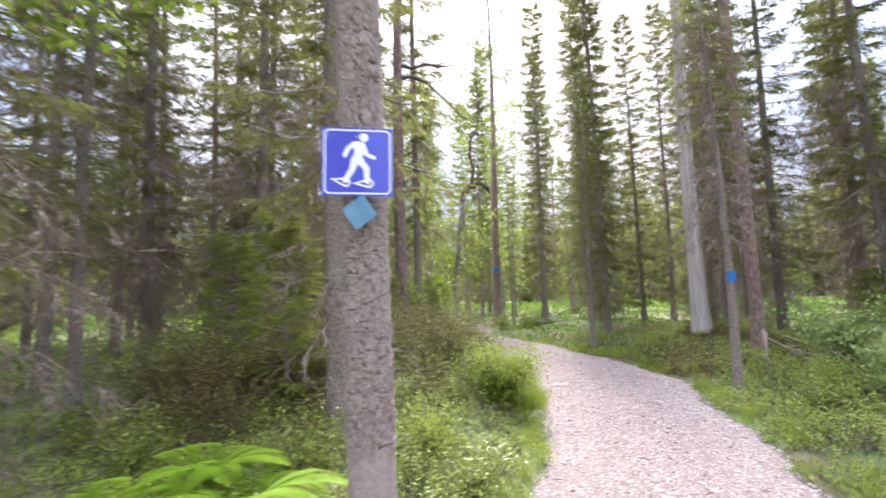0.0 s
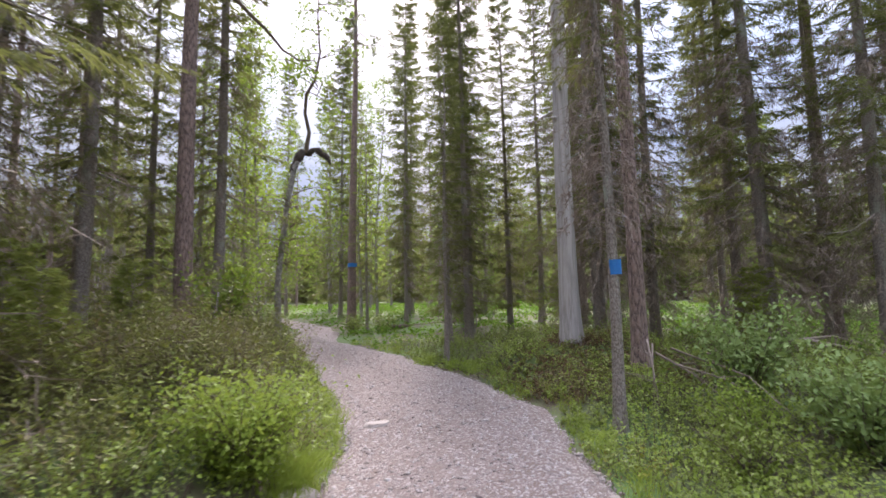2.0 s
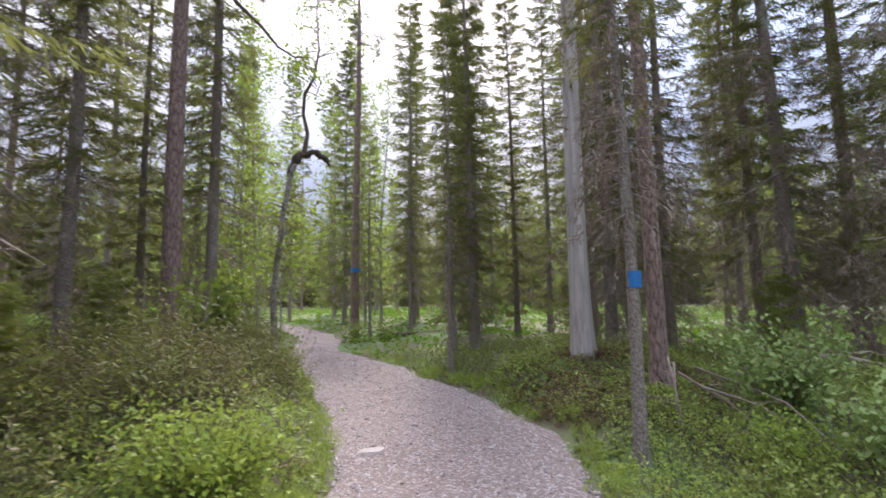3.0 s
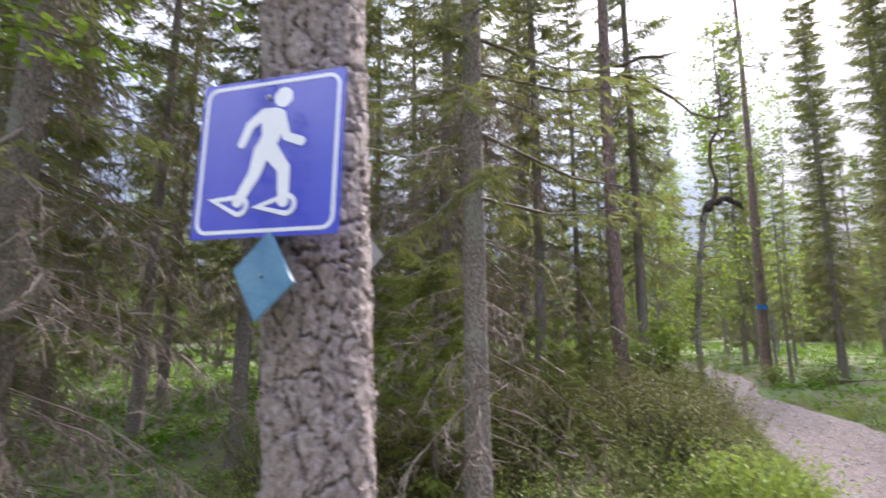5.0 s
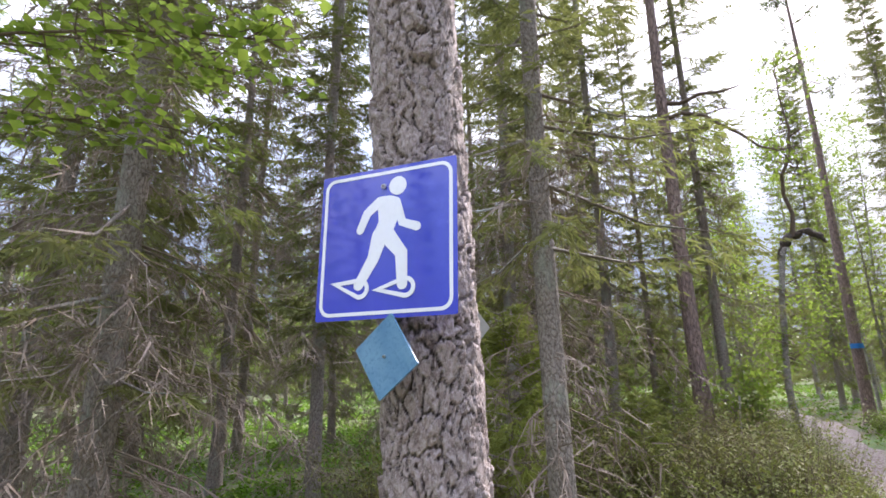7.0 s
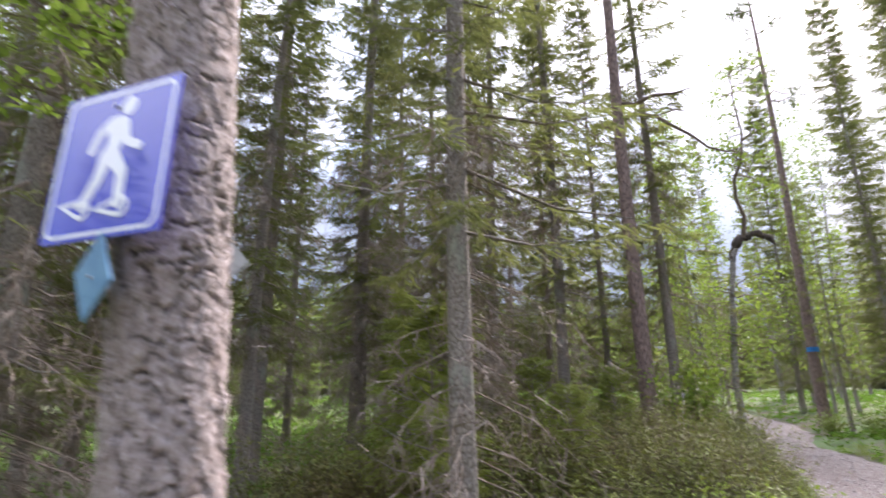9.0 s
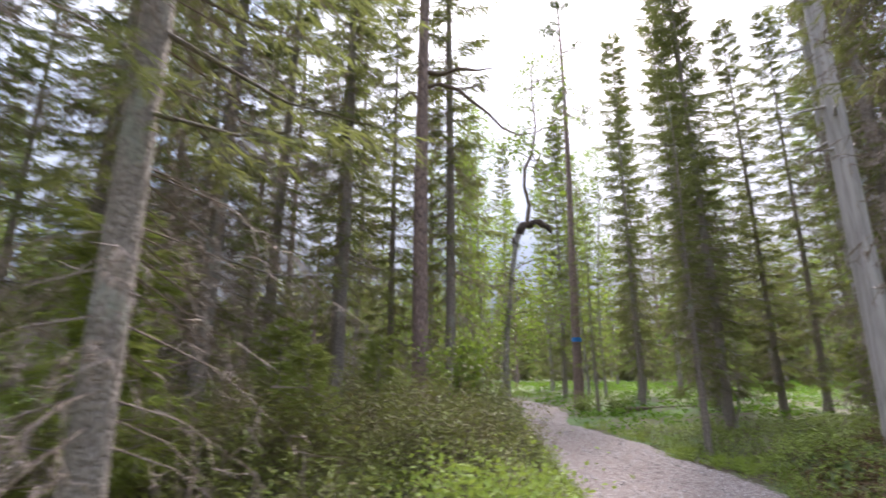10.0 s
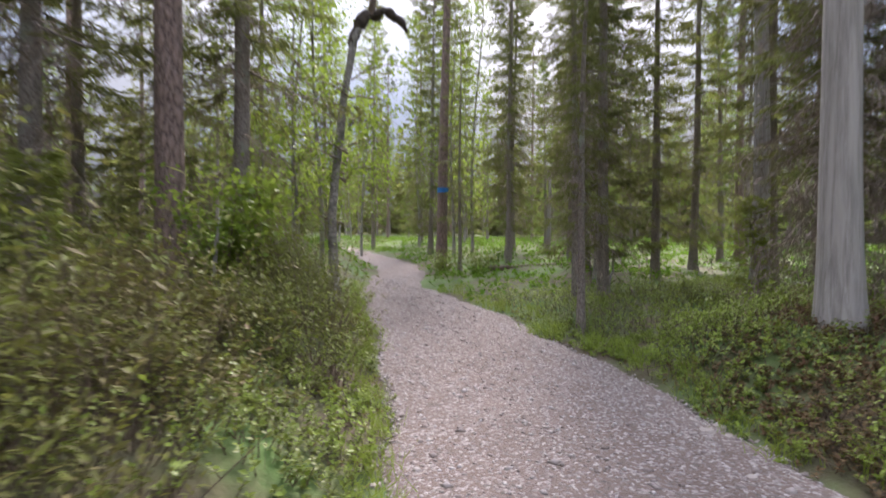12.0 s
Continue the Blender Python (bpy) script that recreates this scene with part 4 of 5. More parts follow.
def crooked_birch():
    """The birch whose stem hooks over in a burl."""
    t = new("birch")
    so = Soup()
    x0, y0 = 2.02, 11.65
    g = gz(x0, y0)
    ctl = [(0, 0, -0.2), (0, 0, 0.0), (-0.02, 0, 0.6), (-0.04, 0, 1.1), (0.0, 0.02, 1.6), (0.06, 0.03, 2.1), (0.09, 0.04, 2.5), (0.17, 0.05, 2.95), (0.22, 0.06, 3.30), (0.34, 0.07, 3.50)]
    so.tube(np.array(ctl), [0.10, 0.08, 0.058, 0.052, 0.045, 0.05, 0.043, 0.044, 0.05, 0.05], 12)
    linked("trunk", so, M_BIRCH, t, "pale birch bark with dark patches", smooth=True)
    burl = Soup()
    u = np.linspace(0, 1, 26)
    spine = np.array([(0.18, 0.05, 3.18), (0.26, 0.07, 3.42), (0.38, 0.09, 3.58), (0.52, 0.08, 3.61), (0.66, 0.09, 3.64), (0.78, 0.1, 3.54), (0.88, 0.1, 3.42)])
    q = np.stack([np.interp(u * 6, np.arange(7), spine[:, c]) for c in range(3)], 1)
    q += np.stack([0 * u, 0.02 * np.sin(19 * u), 0.016 * np.sin(23 * u + 1)], 1)
    girth = np.interp(u, [0, 0.2, 0.4, 0.6, 0.75, 0.9, 1], [0.045, 0.078, 0.062, 0.050, 0.060, 0.042, 0.014])
    burl.tube(q, girth * (1 + 0.16 * np.sin(31 * u) + 0.10 * np.sin(57 * u + 2)), 12)
    for k in range(9):
        f = 0.12 + 0.8 * k / 9
        o = np.array([np.interp(f, u, q[:, c]) for c in range(3)])
        d = np.array([0.5 * math.sin(5 * k), math.cos(3 * k), 0.6 * math.cos(7 * k)])
        burl.tube(np.array([o, o + d * 0.06, o + d * 0.09]), [0.035, 0.024, 0.006], 6)
    linked("burl", burl, M_BURL, t, "dark hooked burl with knobbly bark", smooth=True)
    top = Soup()
    top.tube(np.array([(0.42, 0.07, 3.56), (0.48, 0.05, 3.95), (0.40, 0.03, 4.3), (0.42, 0.0, 4.65), (0.57, -0.02, 4.95), (0.66, 0, 5.5), (0.62, 0.05, 6.2), (0.66, 0, 7.2)]), [0.045, 0.035, 0.03, 0.03, 0.025, 0.02, 0.015, 0.006], 8)
    rng = np.random.default_rng(52)
    P = []
    for i in range(44):
        low = rng.random() < 0.45
        if low:
            zz = 0.9 + 2.0 * rng.random()
            o = np.array([0.05 + 0.05 * zz, 0.03, zz])
        else:
            zz = 4.3 + 2.7 * rng.random()
            o = np.array([0.62, 0.0, zz])
        az = rng.random() * 6.283
        reach = 0.4 + 0.8 * rng.random()
        s = np.linspace(0, 1, 6)
        q = o + np.array([math.cos(az), math.sin(az), 0.45]) * (reach * s)[:, None] - np.array([0, 0, 0.4]) * (reach * s ** 2)[:, None] + rng.normal(size=(6, 3)) * 0.03 * s[:, None]
        top.tube(q, 0.012 * (1.1 - s), 4, False)
        a = 0.25 + 0.75 * rng.random(56)
        base = np.stack([np.interp(a, s, q[:, c]) for c in range(3)], 1)
        P.append(base + rng.normal(size=base.shape) * 0.10)
    tagged(linked("bough", top, M_STEM, t), kind="stuff")
    P = np.concatenate(P)
    lf = Soup()
    L = 0.06 * (0.6 + 0.8 * rng.random(len(P)))
    lf.leaves(P, unit(rng.normal(size=P.shape) + np.array([0, 0, -0.5])), unit(rng.normal(size=P.shape) * 0.6 + np.array([0, 0, 1.0])), L, L * 0.75)
    linked("crown", lf, M_BLEAF, t)
    t.matrix_basis = pose(x0, y0, g)
    return tagged(t, "crooked birch with a dark hooked burl", "tree")


def paint_mark(x, y, z, r, h, name_label, arc=360, facing=-90):
    """A painted band or patch that follows the trunk."""
    so = Soup()
    n = 18
    a = np.radians(facing + np.linspace(-arc / 2, arc / 2, n))
    rows = np.linspace(-h / 2, h / 2, 4)
    V = np.stack([np.stack([r * np.cos(a), r * np.sin(a), 0 * a + q], -1) for q in rows])
    i, j = np.meshgrid(np.arange(3), np.arange(n - 1), indexing="ij")
    p = (i * n + j).ravel()
    so.put(V, np.concatenate([np.stack([p, p + 1, p + n + 1], 1), np.stack([p, p + n + 1, p + n], 1)]))
    ob = linked("trail_blaze", so, M_MARK, smooth=True)
    ob.matrix_basis = pose(x, y, z)
    return tagged(ob, name_label, "trail marker")


def overhanging_branch():
    """A young birch beside the trail whose boughs reach over it."""
    t = new("birch_sapling")
    rng = np.random.default_rng(61)
    so = Soup()
    x0, y0 = -2.75, 1.7
    g = gz(x0, y0)
    so.tube(np.array([(0, 0, -0.5), (0, 0, 0), (0.05, 0.03, 1.2), (0.02, 0.1, 2.4), (0.1, 0.12, 3.6), (0.15, 0.15, 5.0)]), [0.06, 0.055, 0.045, 0.038, 0.03, 0.012], 8)
    linked("trunk", so, M_BIRCH, t, smooth=True)
    wood, lf = Soup(), Soup()
    P = []
    boughs = [((0.03, 0.1, 2.5), (2.35, 1.25, 2.72), 0.10), ((0.05, 0.1, 2.9), (2.2, 1.15, 3.15), 0.12), ((0.05, 0.1, 3.1), (1.9, 0.75, 3.05), 0.1), ((0.08, 0.1, 3.4), (2.0, 0.9, 3.5), 0.15), ((0.04, 0.1, 2.4), (1.5, 1.3, 2.55), 0.05), ((0.1, 0.1, 3.5), (1.2, 1.5, 3.5), 0.1), ((0.06, 0.1, 2.7), (1.75, 1.5, 2.85), 0.1), ((0.06, 0.1, 3.0), (2.6, 1.2, 3.35), 0.1), ((0.08, 0.1, 3.2), (1.5, 0.4, 3.3), 0.1)]
    for a, b, arch in boughs:
        s = np.linspace(0, 1, 9)
        q = np.array(a) + (np.array(b) - np.array(a)) * s[:, None] + np.array([0, 0, 1.0]) * (arch * np.sin(np.pi * s))[:, None] + rng.normal(size=(9, 3)) * 0.02 * s[:, None]
        wood.tube(q, 0.011 * (1.1 - s), 5, False)
        for k in range(32):
            u = 0.18 + 0.82 * rng.random()
            o = np.array([np.interp(u, s, q[:, c]) for c in range(3)])
            d = unit(unit(np.array(b) - np.array(a)) * 0.6 + rng.normal(size=3) * 0.6 * np.array([1, 1, 0.5]))
            ln = 0.12 + 0.25 * rng.random()
            w = np.linspace(0, 1, 3)
            wood.tube(o + d * (ln * w)[:, None], 0.0035 * (1.2 - w), 3, False)
            m = 9
            P.append(o + d * (ln * rng.random(m))[:, None] + rng.normal(size=(m, 3)) * 0.035)
    P = np.concatenate(P)
    L = 0.06 * (0.6 + 0.7 * rng.random(len(P)))
    lf.leaves(P, unit(rng.normal(size=P.shape) * np.array([1, 1, 0.4]) + np.array([0.3, 0.1, -0.15])), unit(rng.normal(size=P.shape) * 0.35 + np.array([0, 0, 1.0])), L, L * 0.78)
    tagged(linked("bough", wood, M_STEM, t), kind="stuff")
    linked("crown", lf, M_BLEAF, t, "fresh green birch leaves")
    t.matrix_basis = pose(x0, y0, g + 0.22)
    return tagged(t, "young birch with fresh leaves reaching over the trail", "tree")


def fern(x, y, size, turn):
    f = new("fern")
    rng = np.random.default_rng(int(abs(x * 1000 + y * 77)))
    for k in range(9):
        so = Soup()
        az = k * 0.7 + 0.3 * rng.random()
        ln = size * (0.7 + 0.4 * rng.random())
        s = np.linspace(0, 1, 26)
        out = np.array([math.cos(az), math.sin(az), 0])
        q = out * (ln * s * 0.85)[:, None] + np.array([0, 0, 1.0]) * (ln * (0.75 * s - 0.62 * s ** 2.2))[:, None]
        side = np.array([-out[1], out[0], 0])
        w = ln * 0.26 * np.sin(np.pi * np.clip(s * 0.9 + 0.1, 0, 1)) ** 0.8
        tang = unit(np.gradient(q, axis=0))
        for sg in (1, -1):
            d = unit(side * sg + tang * 0.45 - np.array([0, 0, 0.15]))
            so.leaves(q[2:], d[2:], np.tile([0, 0, 1.0], (24, 1)), w[2:], 0.05 * ln + 0 * w[2:])
        so.tube(q[::5], 0.004 * (1.2 - s[::5]), 3, False)
        linked("frond", so, M_FERN, f)
    f.matrix_basis = pose(x, y, gz(x, y) + 0.16, 0, 0, turn)
    return tagged(f, "bright yellow-green fern by the pine", "fern", "ferns")


def leafy_shrub(name, x, y, h, spread, n, leaf, seed, mat, label):
    rng = np.random.default_rng(seed)
    t = new(name)
    wood, lf = Soup(), Soup()
    P = []
    for k in range(n):
        az = rng.random() * 6.283
        out = np.array([math.cos(az), math.sin(az), 0]) * spread * (0.3 + 0.7 * rng.random())
        top = h * (0.55 + 0.5 * rng.random())
        s = np.linspace(0, 1, 6)
        q = out * (s ** 1.4)[:, None] + np.array([0, 0, 1.0]) * (top * s)[:, None] + rng.normal(size=(6, 3)) * 0.02 * s[:, None]
        wood.tube(q, 0.0045 * (1.15 - s), 3, False)
        a = 0.12 + 0.88 * rng.random(44) ** 0.8
        base = np.stack([np.interp(a, s, q[:, c]) for c in range(3)], 1)
        P.append(base + rng.normal(size=base.shape) * 0.075)
    P = np.concatenate(P)
    L = leaf * (0.6 + 0.7 * rng.random(len(P)))
    lf.leaves(P, unit(rng.normal(size=P.shape) + np.array([0, 0, 0.2])), unit(rng.normal(size=P.shape) * 0.5 + np.array([0, 0, 1.0])), L, L * 0.6)
    tagged(linked("stem", wood, M_STEM, t), kind="stuff")
    linked("leaves", lf, mat, t)
    t.matrix_basis = pose(x, y, gz(x, y))
    return tagged(t, label, "shrub")


def edge_grass():
    """Grass tufts along the trail edges, joined."""
    rng = np.random.default_rng(17)
    so = Soup()
    spots = [(1.82, 5.75, 0.36, 260), (1.72, 5.6, 0.3, 200)]
    for k in range(60):
        y = 2.6 + 0.19 * k + rng.uniform(-0.1, 0.1)
        x = float(left_of(y)) - rng.uniform(0.02, 0.2) if k % 2 else float(right_of(y)) + rng.uniform(0.02, 0.3)
        spots.append((x, y, rng.uniform(0.12, 0.28), 70))
    for x, y, h, n in spots:
        az = rng.random(n) * 6.283
        px, py = x + 0.07 * rng.normal(size=n), y + 0.07 * rng.normal(size=n)
        p = np.stack([px, py, ground_z(px, py) - 0.01], 1)
        lean = unit(np.stack([np.cos(az) * 0.25, np.sin(az) * 0.25, 1 + 0 * az], 1))
        so.blades(p, lean, h * (0.5 + 0.3 * rng.random(n)), 0.006 + 0 * az, rng)
        tip = unit(np.stack([np.cos(az) * 0.7, np.sin(az) * 0.7, 0.65 + 0 * az], 1) + rng.normal(size=(n, 3)) * 0.08)
        so.blades(p + lean * (h * 0.45), tip, h * (0.4 + 0.3 * rng.random(n)), 0.004 + 0 * az, rng)
    return tagged(linked("edge_grass", so, M_FRESH), "bright green grass tufts along the trail edges", "grass", kind="stuff")


def fallen_wood(name, pts, r, label, twigs=6, seed=3, mat=None):
    rng = np.random.default_rng(seed)
    t = new(name)
    so = Soup()
    q = np.array(pts, float)
    s = np.linspace(0, 1, len(q))
    so.tube(q, r * (1.1 - 0.8 * s), 8)
    linked("stem", so, mat or M_TWIG, t, smooth=True)
    tw = Soup()
    for k in range(twigs):
        a = 0.2 + 0.75 * rng.random()
        o = np.array([np.interp(a, s, q[:, c]) for c in range(3)])
        d = unit(rng.normal(size=3) + np.array([0, 0, 0.4]))
        w = np.linspace(0, 1, 4)
        tw.tube(o + d * (0.5 * rng.random() * w)[:, None] + rng.normal(size=(4, 3)) * 0.02 * w[:, None], r * 0.35 * (1.15 - w), 4, False)
    if twigs:
        tagged(linked("twig", tw, mat or M_TWIG, t), kind="stuff")
    return tagged(t, label, "fallen branch")


def path_rock(x, y, a, b, c, turn, label):
    bm = bmesh.new()
    bmesh.ops.create_icosphere(bm, subdivisions=3, radius=1)
    for v in bm.verts:
        k = 1 + 0.28 * noise.noise(v.co * 1.3 + Vector((x, y, 0))) + 0.07 * noise.noise(v.co * 5)
        v.co = Vector((v.co.x * a * k, v.co.y * b * k, min(v.co.z * k, 0.55) * c))
    ob = part("stone", bm, M_ROCK)
    ob.matrix_basis = pose(x, y, float(path_z(x, y)) if float(off_path(x, y)) < 0 else gz(x, y), 0, 0, turn)
    return tagged(ob, label, "stone")


def far_woods():
    """The closed forest beyond, too far to tell its trees apart."""
    rng = np.random.default_rng(91)
    n, k = 1500, 100
    az = rng.random(n) * 6.283
    d = 44 + 32 * rng.random(n)
    x, y = 3 + d * np.cos(az), 8 + d * np.sin(az)
    h = 7.0 + 8.0 * rng.random(n)
    t = rng.random((n, k)) ** 1.1
    a = rng.random((n, k)) * 6.283
    reach = 1.5 * (1 - t) ** 0.7 + 0.15
    p = np.stack([x[:, None] + 0 * a, y[:, None] + 0 * a, ground_z(x, y)[:, None] + h[:, None] * (0.04 + 0.96 * t)], -1)
    dr = unit(np.stack([np.cos(a), np.sin(a), -0.45 + 0.7 * t], -1))
    so = Soup()
    so.blades(p.reshape(-1, 3), dr.reshape(-1, 3), reach.ravel(), 0.5 * reach.ravel(), rng)
    return tagged(linked("far_woods", so, M_NEEDLE), "distant closed spruce forest", "woods", kind="stuff")


def snag(x, y, h, r, lean, label):
    so = Soup()
    z = np.linspace(-0.1, h, 9)
    rng = np.random.default_rng(int(x * 100 + y))
    pts = np.stack([lean[0] * z + 0.01 * rng.normal(size=9), lean[1] * z + 0.01 * rng.normal(size=9), z], 1)
    so.tube(pts, r * (1.15 - 0.6 * np.linspace(0, 1, 9)), 8)
    ob = linked("snag", so, M_DEAD, smooth=True)
    ob.matrix_basis = pose(x, y, gz(x, y))
    return tagged(ob, label, "dead wood")


def crooked_limbs(tree):
    """Two bare crooked limbs of the pine by the trail, in the tree's own frame."""
    g = gz(0.70, 9.35) - 0.03
    for pts, r in (([(0.70, 9.35, 6.0), (0.95, 9.33, 6.05), (1.25, 9.3, 5.92), (1.45, 9.3, 5.72), (1.7, 9.3, 5.5), (1.92, 9.32, 5.25), (2.15, 9.3, 5.12), (2.4, 9.3, 5.15)], 0.035),
                   ([(0.70, 9.35, 6.3), (0.95, 9.33, 6.22), (1.25, 9.3, 6.3), (1.55, 9.3, 6.26), (1.8, 9.3, 6.3)], 0.04),
                   ([(1.25, 9.3, 5.92), (1.55, 9.25, 5.95), (1.8, 9.3, 5.85)], 0.014), ([(0.68, 9.35, 5.75), (0.5, 9.3, 5.9), (0.3, 9.3, 5.75), (0.15, 9.3, 5.4)], 0.025)):
        q = np.array(pts) - np.array([0.70, 9.35, g])
        so = Soup()
        so.tube(q, r * (1.15 - 0.9 * np.linspace(0, 1, len(q))), 7)
        linked("dead_limb", so, M_STEM, tree, smooth=True)


# ---- build ----
land()
trail()
sign_pine()
trail_sign()
diamond_plate()
bleached = dead_pine()
crooked_birch()
overhanging_branch()

# near spruces and pines, each where it stands
stand(spruce("spruce", 401, 14.0, 0.088, 2.25, 1.25, 150, 20, 10, 0.10, 3.4, 60, "spruce with a grey trunk and bare lichened lower twigs", dead_twigs=12), -0.2, 4.92, 30)
big = stand(spruce("spruce", 402, 14.0, 0.11, 1.6, 1.5, 140, 20, 10, 0.115, 5.0, 170, "old spruce hung with grey dead twigs and lichen", dead_twigs=18, low=0.5), -2.75, 3.7, 0)
mid_a = stand(spruce("spruce", 403, 13.0, 0.085, 1.9, 1.2, 130, 16, 9, 0.122, 6.0, 110, "slim spruce with bare grey lower branches", dead_twigs=12), -3.95, 7.3, 80)
mid_b = stand(spruce("spruce", 404, 10.0, 0.08, 0.7, 1.2, 120, 16, 9, 0.122, 4.0, 60, "dark dense spruce with low boughs"), 5.75, 12.1, 10)
slim = stand(spruce("spruce", 405, 6.0, 0.042, 1.2, 0.55, 60, 12, 8, 0.085, 2.6, 40, "thin young spruce with sparse boughs", dead_twigs=5), 4.55, 10.28, 0)
stand(spruce("spruce", 406, 9.5, 0.052, 3.2, 0.85, 80, 14, 9, 0.085, 5.0, 170, "slim grey spruce marked with a blue blaze", low=1.9, dead_twigs=9), 4.46, 6.0, 0)
stand(pine("pine", 411, 15.0, 0.090, 8.5, 2.0, 26, 14, "red-barked pine on a mossy mound", stubs=10), 5.58, 6.98, 0)
lp = stand(pine("pine", 412, 16.0, 0.124, 9.0, 2.2, 26, 14, "tall straight pine with brown scaly bark", stubs=10, lean=(-0.004, 0)), 0.70, 10.0, 0)
stand(pine("pine", 413, 15.0, 0.14, 9.0, 1.5, 22, 12, "tall far pine with a blue painted blaze", stubs=12, lean=(0.012, 0)), 4.47, 18.0, 0)
spread_b = birch("birch", 421, 7.0, 0.04, 44, 60, "slim birch with light green leaves", leaf=0.06, start=0.12, spread=1.2)
stand(spread_b, 1.75, 13.9, 0)
paint_mark(4.50, 6.0, 1.70, 0.058, 0.13, "blue painted trail blaze on the slim spruce", 140, -125)
paint_mark(4.50, 18.0, 2.75, 0.140, 0.12, "blue painted band round the far pine", 359)

again(mid_a, 9.55, 8.95, 60, 1.1, "dark spruce with a straight bare lower trunk")
again(lp, 11.0, 8.3, 20, 0.9)
again(lp, 12.6, 17.6, 20, 1.0, "red-barked pine between the spruces")
again(bleached, 8.16, 11.95, 220, 0.9, "second bleached dead pine among the spruces")
crooked_limbs(lp)

near = [  # kind, x, y, turn, size
    (mid_a, -0.55, 10.3, 10, 1.1), (big, -2.0, 11.3, 140, 1.0), (mid_b, 0.0, 11.9, 50, 0.9), (big, -3.4, 8.9, 250, 1.0), (mid_a, 9.9, 12.6, 190, 1.05),
    (mid_a, 1.07, 10.95, 40, 1.05), (mid_a, -2.9, 6.0, 150, 0.85), (big, -1.6, 8.4, 70, 0.95), (mid_b, -6.1, 10.6, 33, 1.0),
    (big, -5.0, 4.4, 200, 1.0), (mid_a, -2.9, 10.5, 20, 0.9), (mid_b, -1.2, 12.6, 65, 1.0), (big, -4.6, 12.5, 10, 0.95),
    (big, 8.43, 9.8, 90, 0.9), (big, 7.0, 9.5, 160, 0.95), (mid_a, 8.7, 12.3, 120, 1.1), (big, 9.3, 6.6, 15, 0.9), (mid_b, 10.6, 8.2, 75, 0.9), (mid_b, 7.4, 13.4, 210, 0.9),
    (mid_a, 11.2, 10.7, 10, 1.0), (big, 8.9, 7.9, 220, 1.0), (mid_a, 10.6, 6.9, 40, 1.1), (mid_a, 7.7, 10.4, 330, 1.05), (mid_b, 12.6, 12.3, 100, 1.0), (big, 10.2, 3.4, 300, 0.9), (mid_b, 9.0, 14.6, 140, 1.0),
    (slim, 4.6, 16.4, 50, 1.0), (slim, 7.0, 15.2, 170, 1.1), (mid_b, 4.9, 22.5, 180, 1.1), (mid_b, 6.6, 19.2, 60, 1.25), (mid_a, 5.6, 24.0, 15, 1.0), (mid_a, 7.6, 17.3, 250, 1.1), (mid_a, 6.3, 13.3, 290, 1.0), (slim, 5.3, 12.0, 130, 1.3), (slim, 5.9, 17.0, 20, 1.4),
    (spread_b, 5.0, 26.0, 10, 1.3), (spread_b, 6.0, 21.0, 80, 1.3), (mid_a, 3.2, 27.0, 200, 0.95), (mid_b, 5.5, 29.0, 20, 1.2), (mid_a, 7.8, 22.5, 120, 0.95), (spread_b, 2.6, 22.0, 140, 1.1), (mid_b, 1.4, 24.0, 310, 1.1), (spread_b, 1.2, 15.2, 100, 1.0), (spread_b, 0.6, 12.6, 200, 0.75), (spread_b, 1.5, 12.7, 20, 0.7), (spread_b, 1.8, 18.5, 300, 1.1), (spread_b, 5.2, 20.0, 30, 1.2), (mid_b, 0.3, 17.0, 90, 0.95),
    (big, -7.6, 7.4, 45, 1.0), (mid_b, -6.3, 6.0, 15, 1.2), (mid_a, -4.6, 10.6, 95, 1.0), (mid_a, -5.2, 6.9, 310, 1.05), (mid_b, -7.2, 9.2, 260, 1.2), (mid_a, -3.3, 13.6, 130, 1.05), (mid_b, -5.8, 14.0, 310, 1.2), (mid_b, -8.8, 3.4, 120, 1.1), (big, 7.0, -1.0, 10, 1.0)]
for kind, x, y, turn, size in near:
    again(kind, x, y, turn, size)

sapling = stand(spruce("young_spruce", 407, 1.9, 0.024, 0.15, 0.72, 44, 14, 9, 0.10, 0.5, 8, "light green young spruce among the heath shrubs", dead_twigs=3, low=0.1, droop=0.15, leaf_mat=M_YOUNG), -0.75, 5.7, 0)
for x, y, turn, size in [(0.15, 6.8, 60, 0.5), (-0.4, 7.7, 120, 0.65), (0.3, 8.7, 200, 0.6), (-1.5, 6.8, 20, 0.9), (1.35, 10.4, 90, 0.6), (-2.2, 9.4, 10, 1.0), (8.2, 7.6, 70, 0.7), (7.3, 11.0, 40, 0.7), (6.5, 14.0, 15, 0.6)]:
    again(sapling, x, y, turn, size)

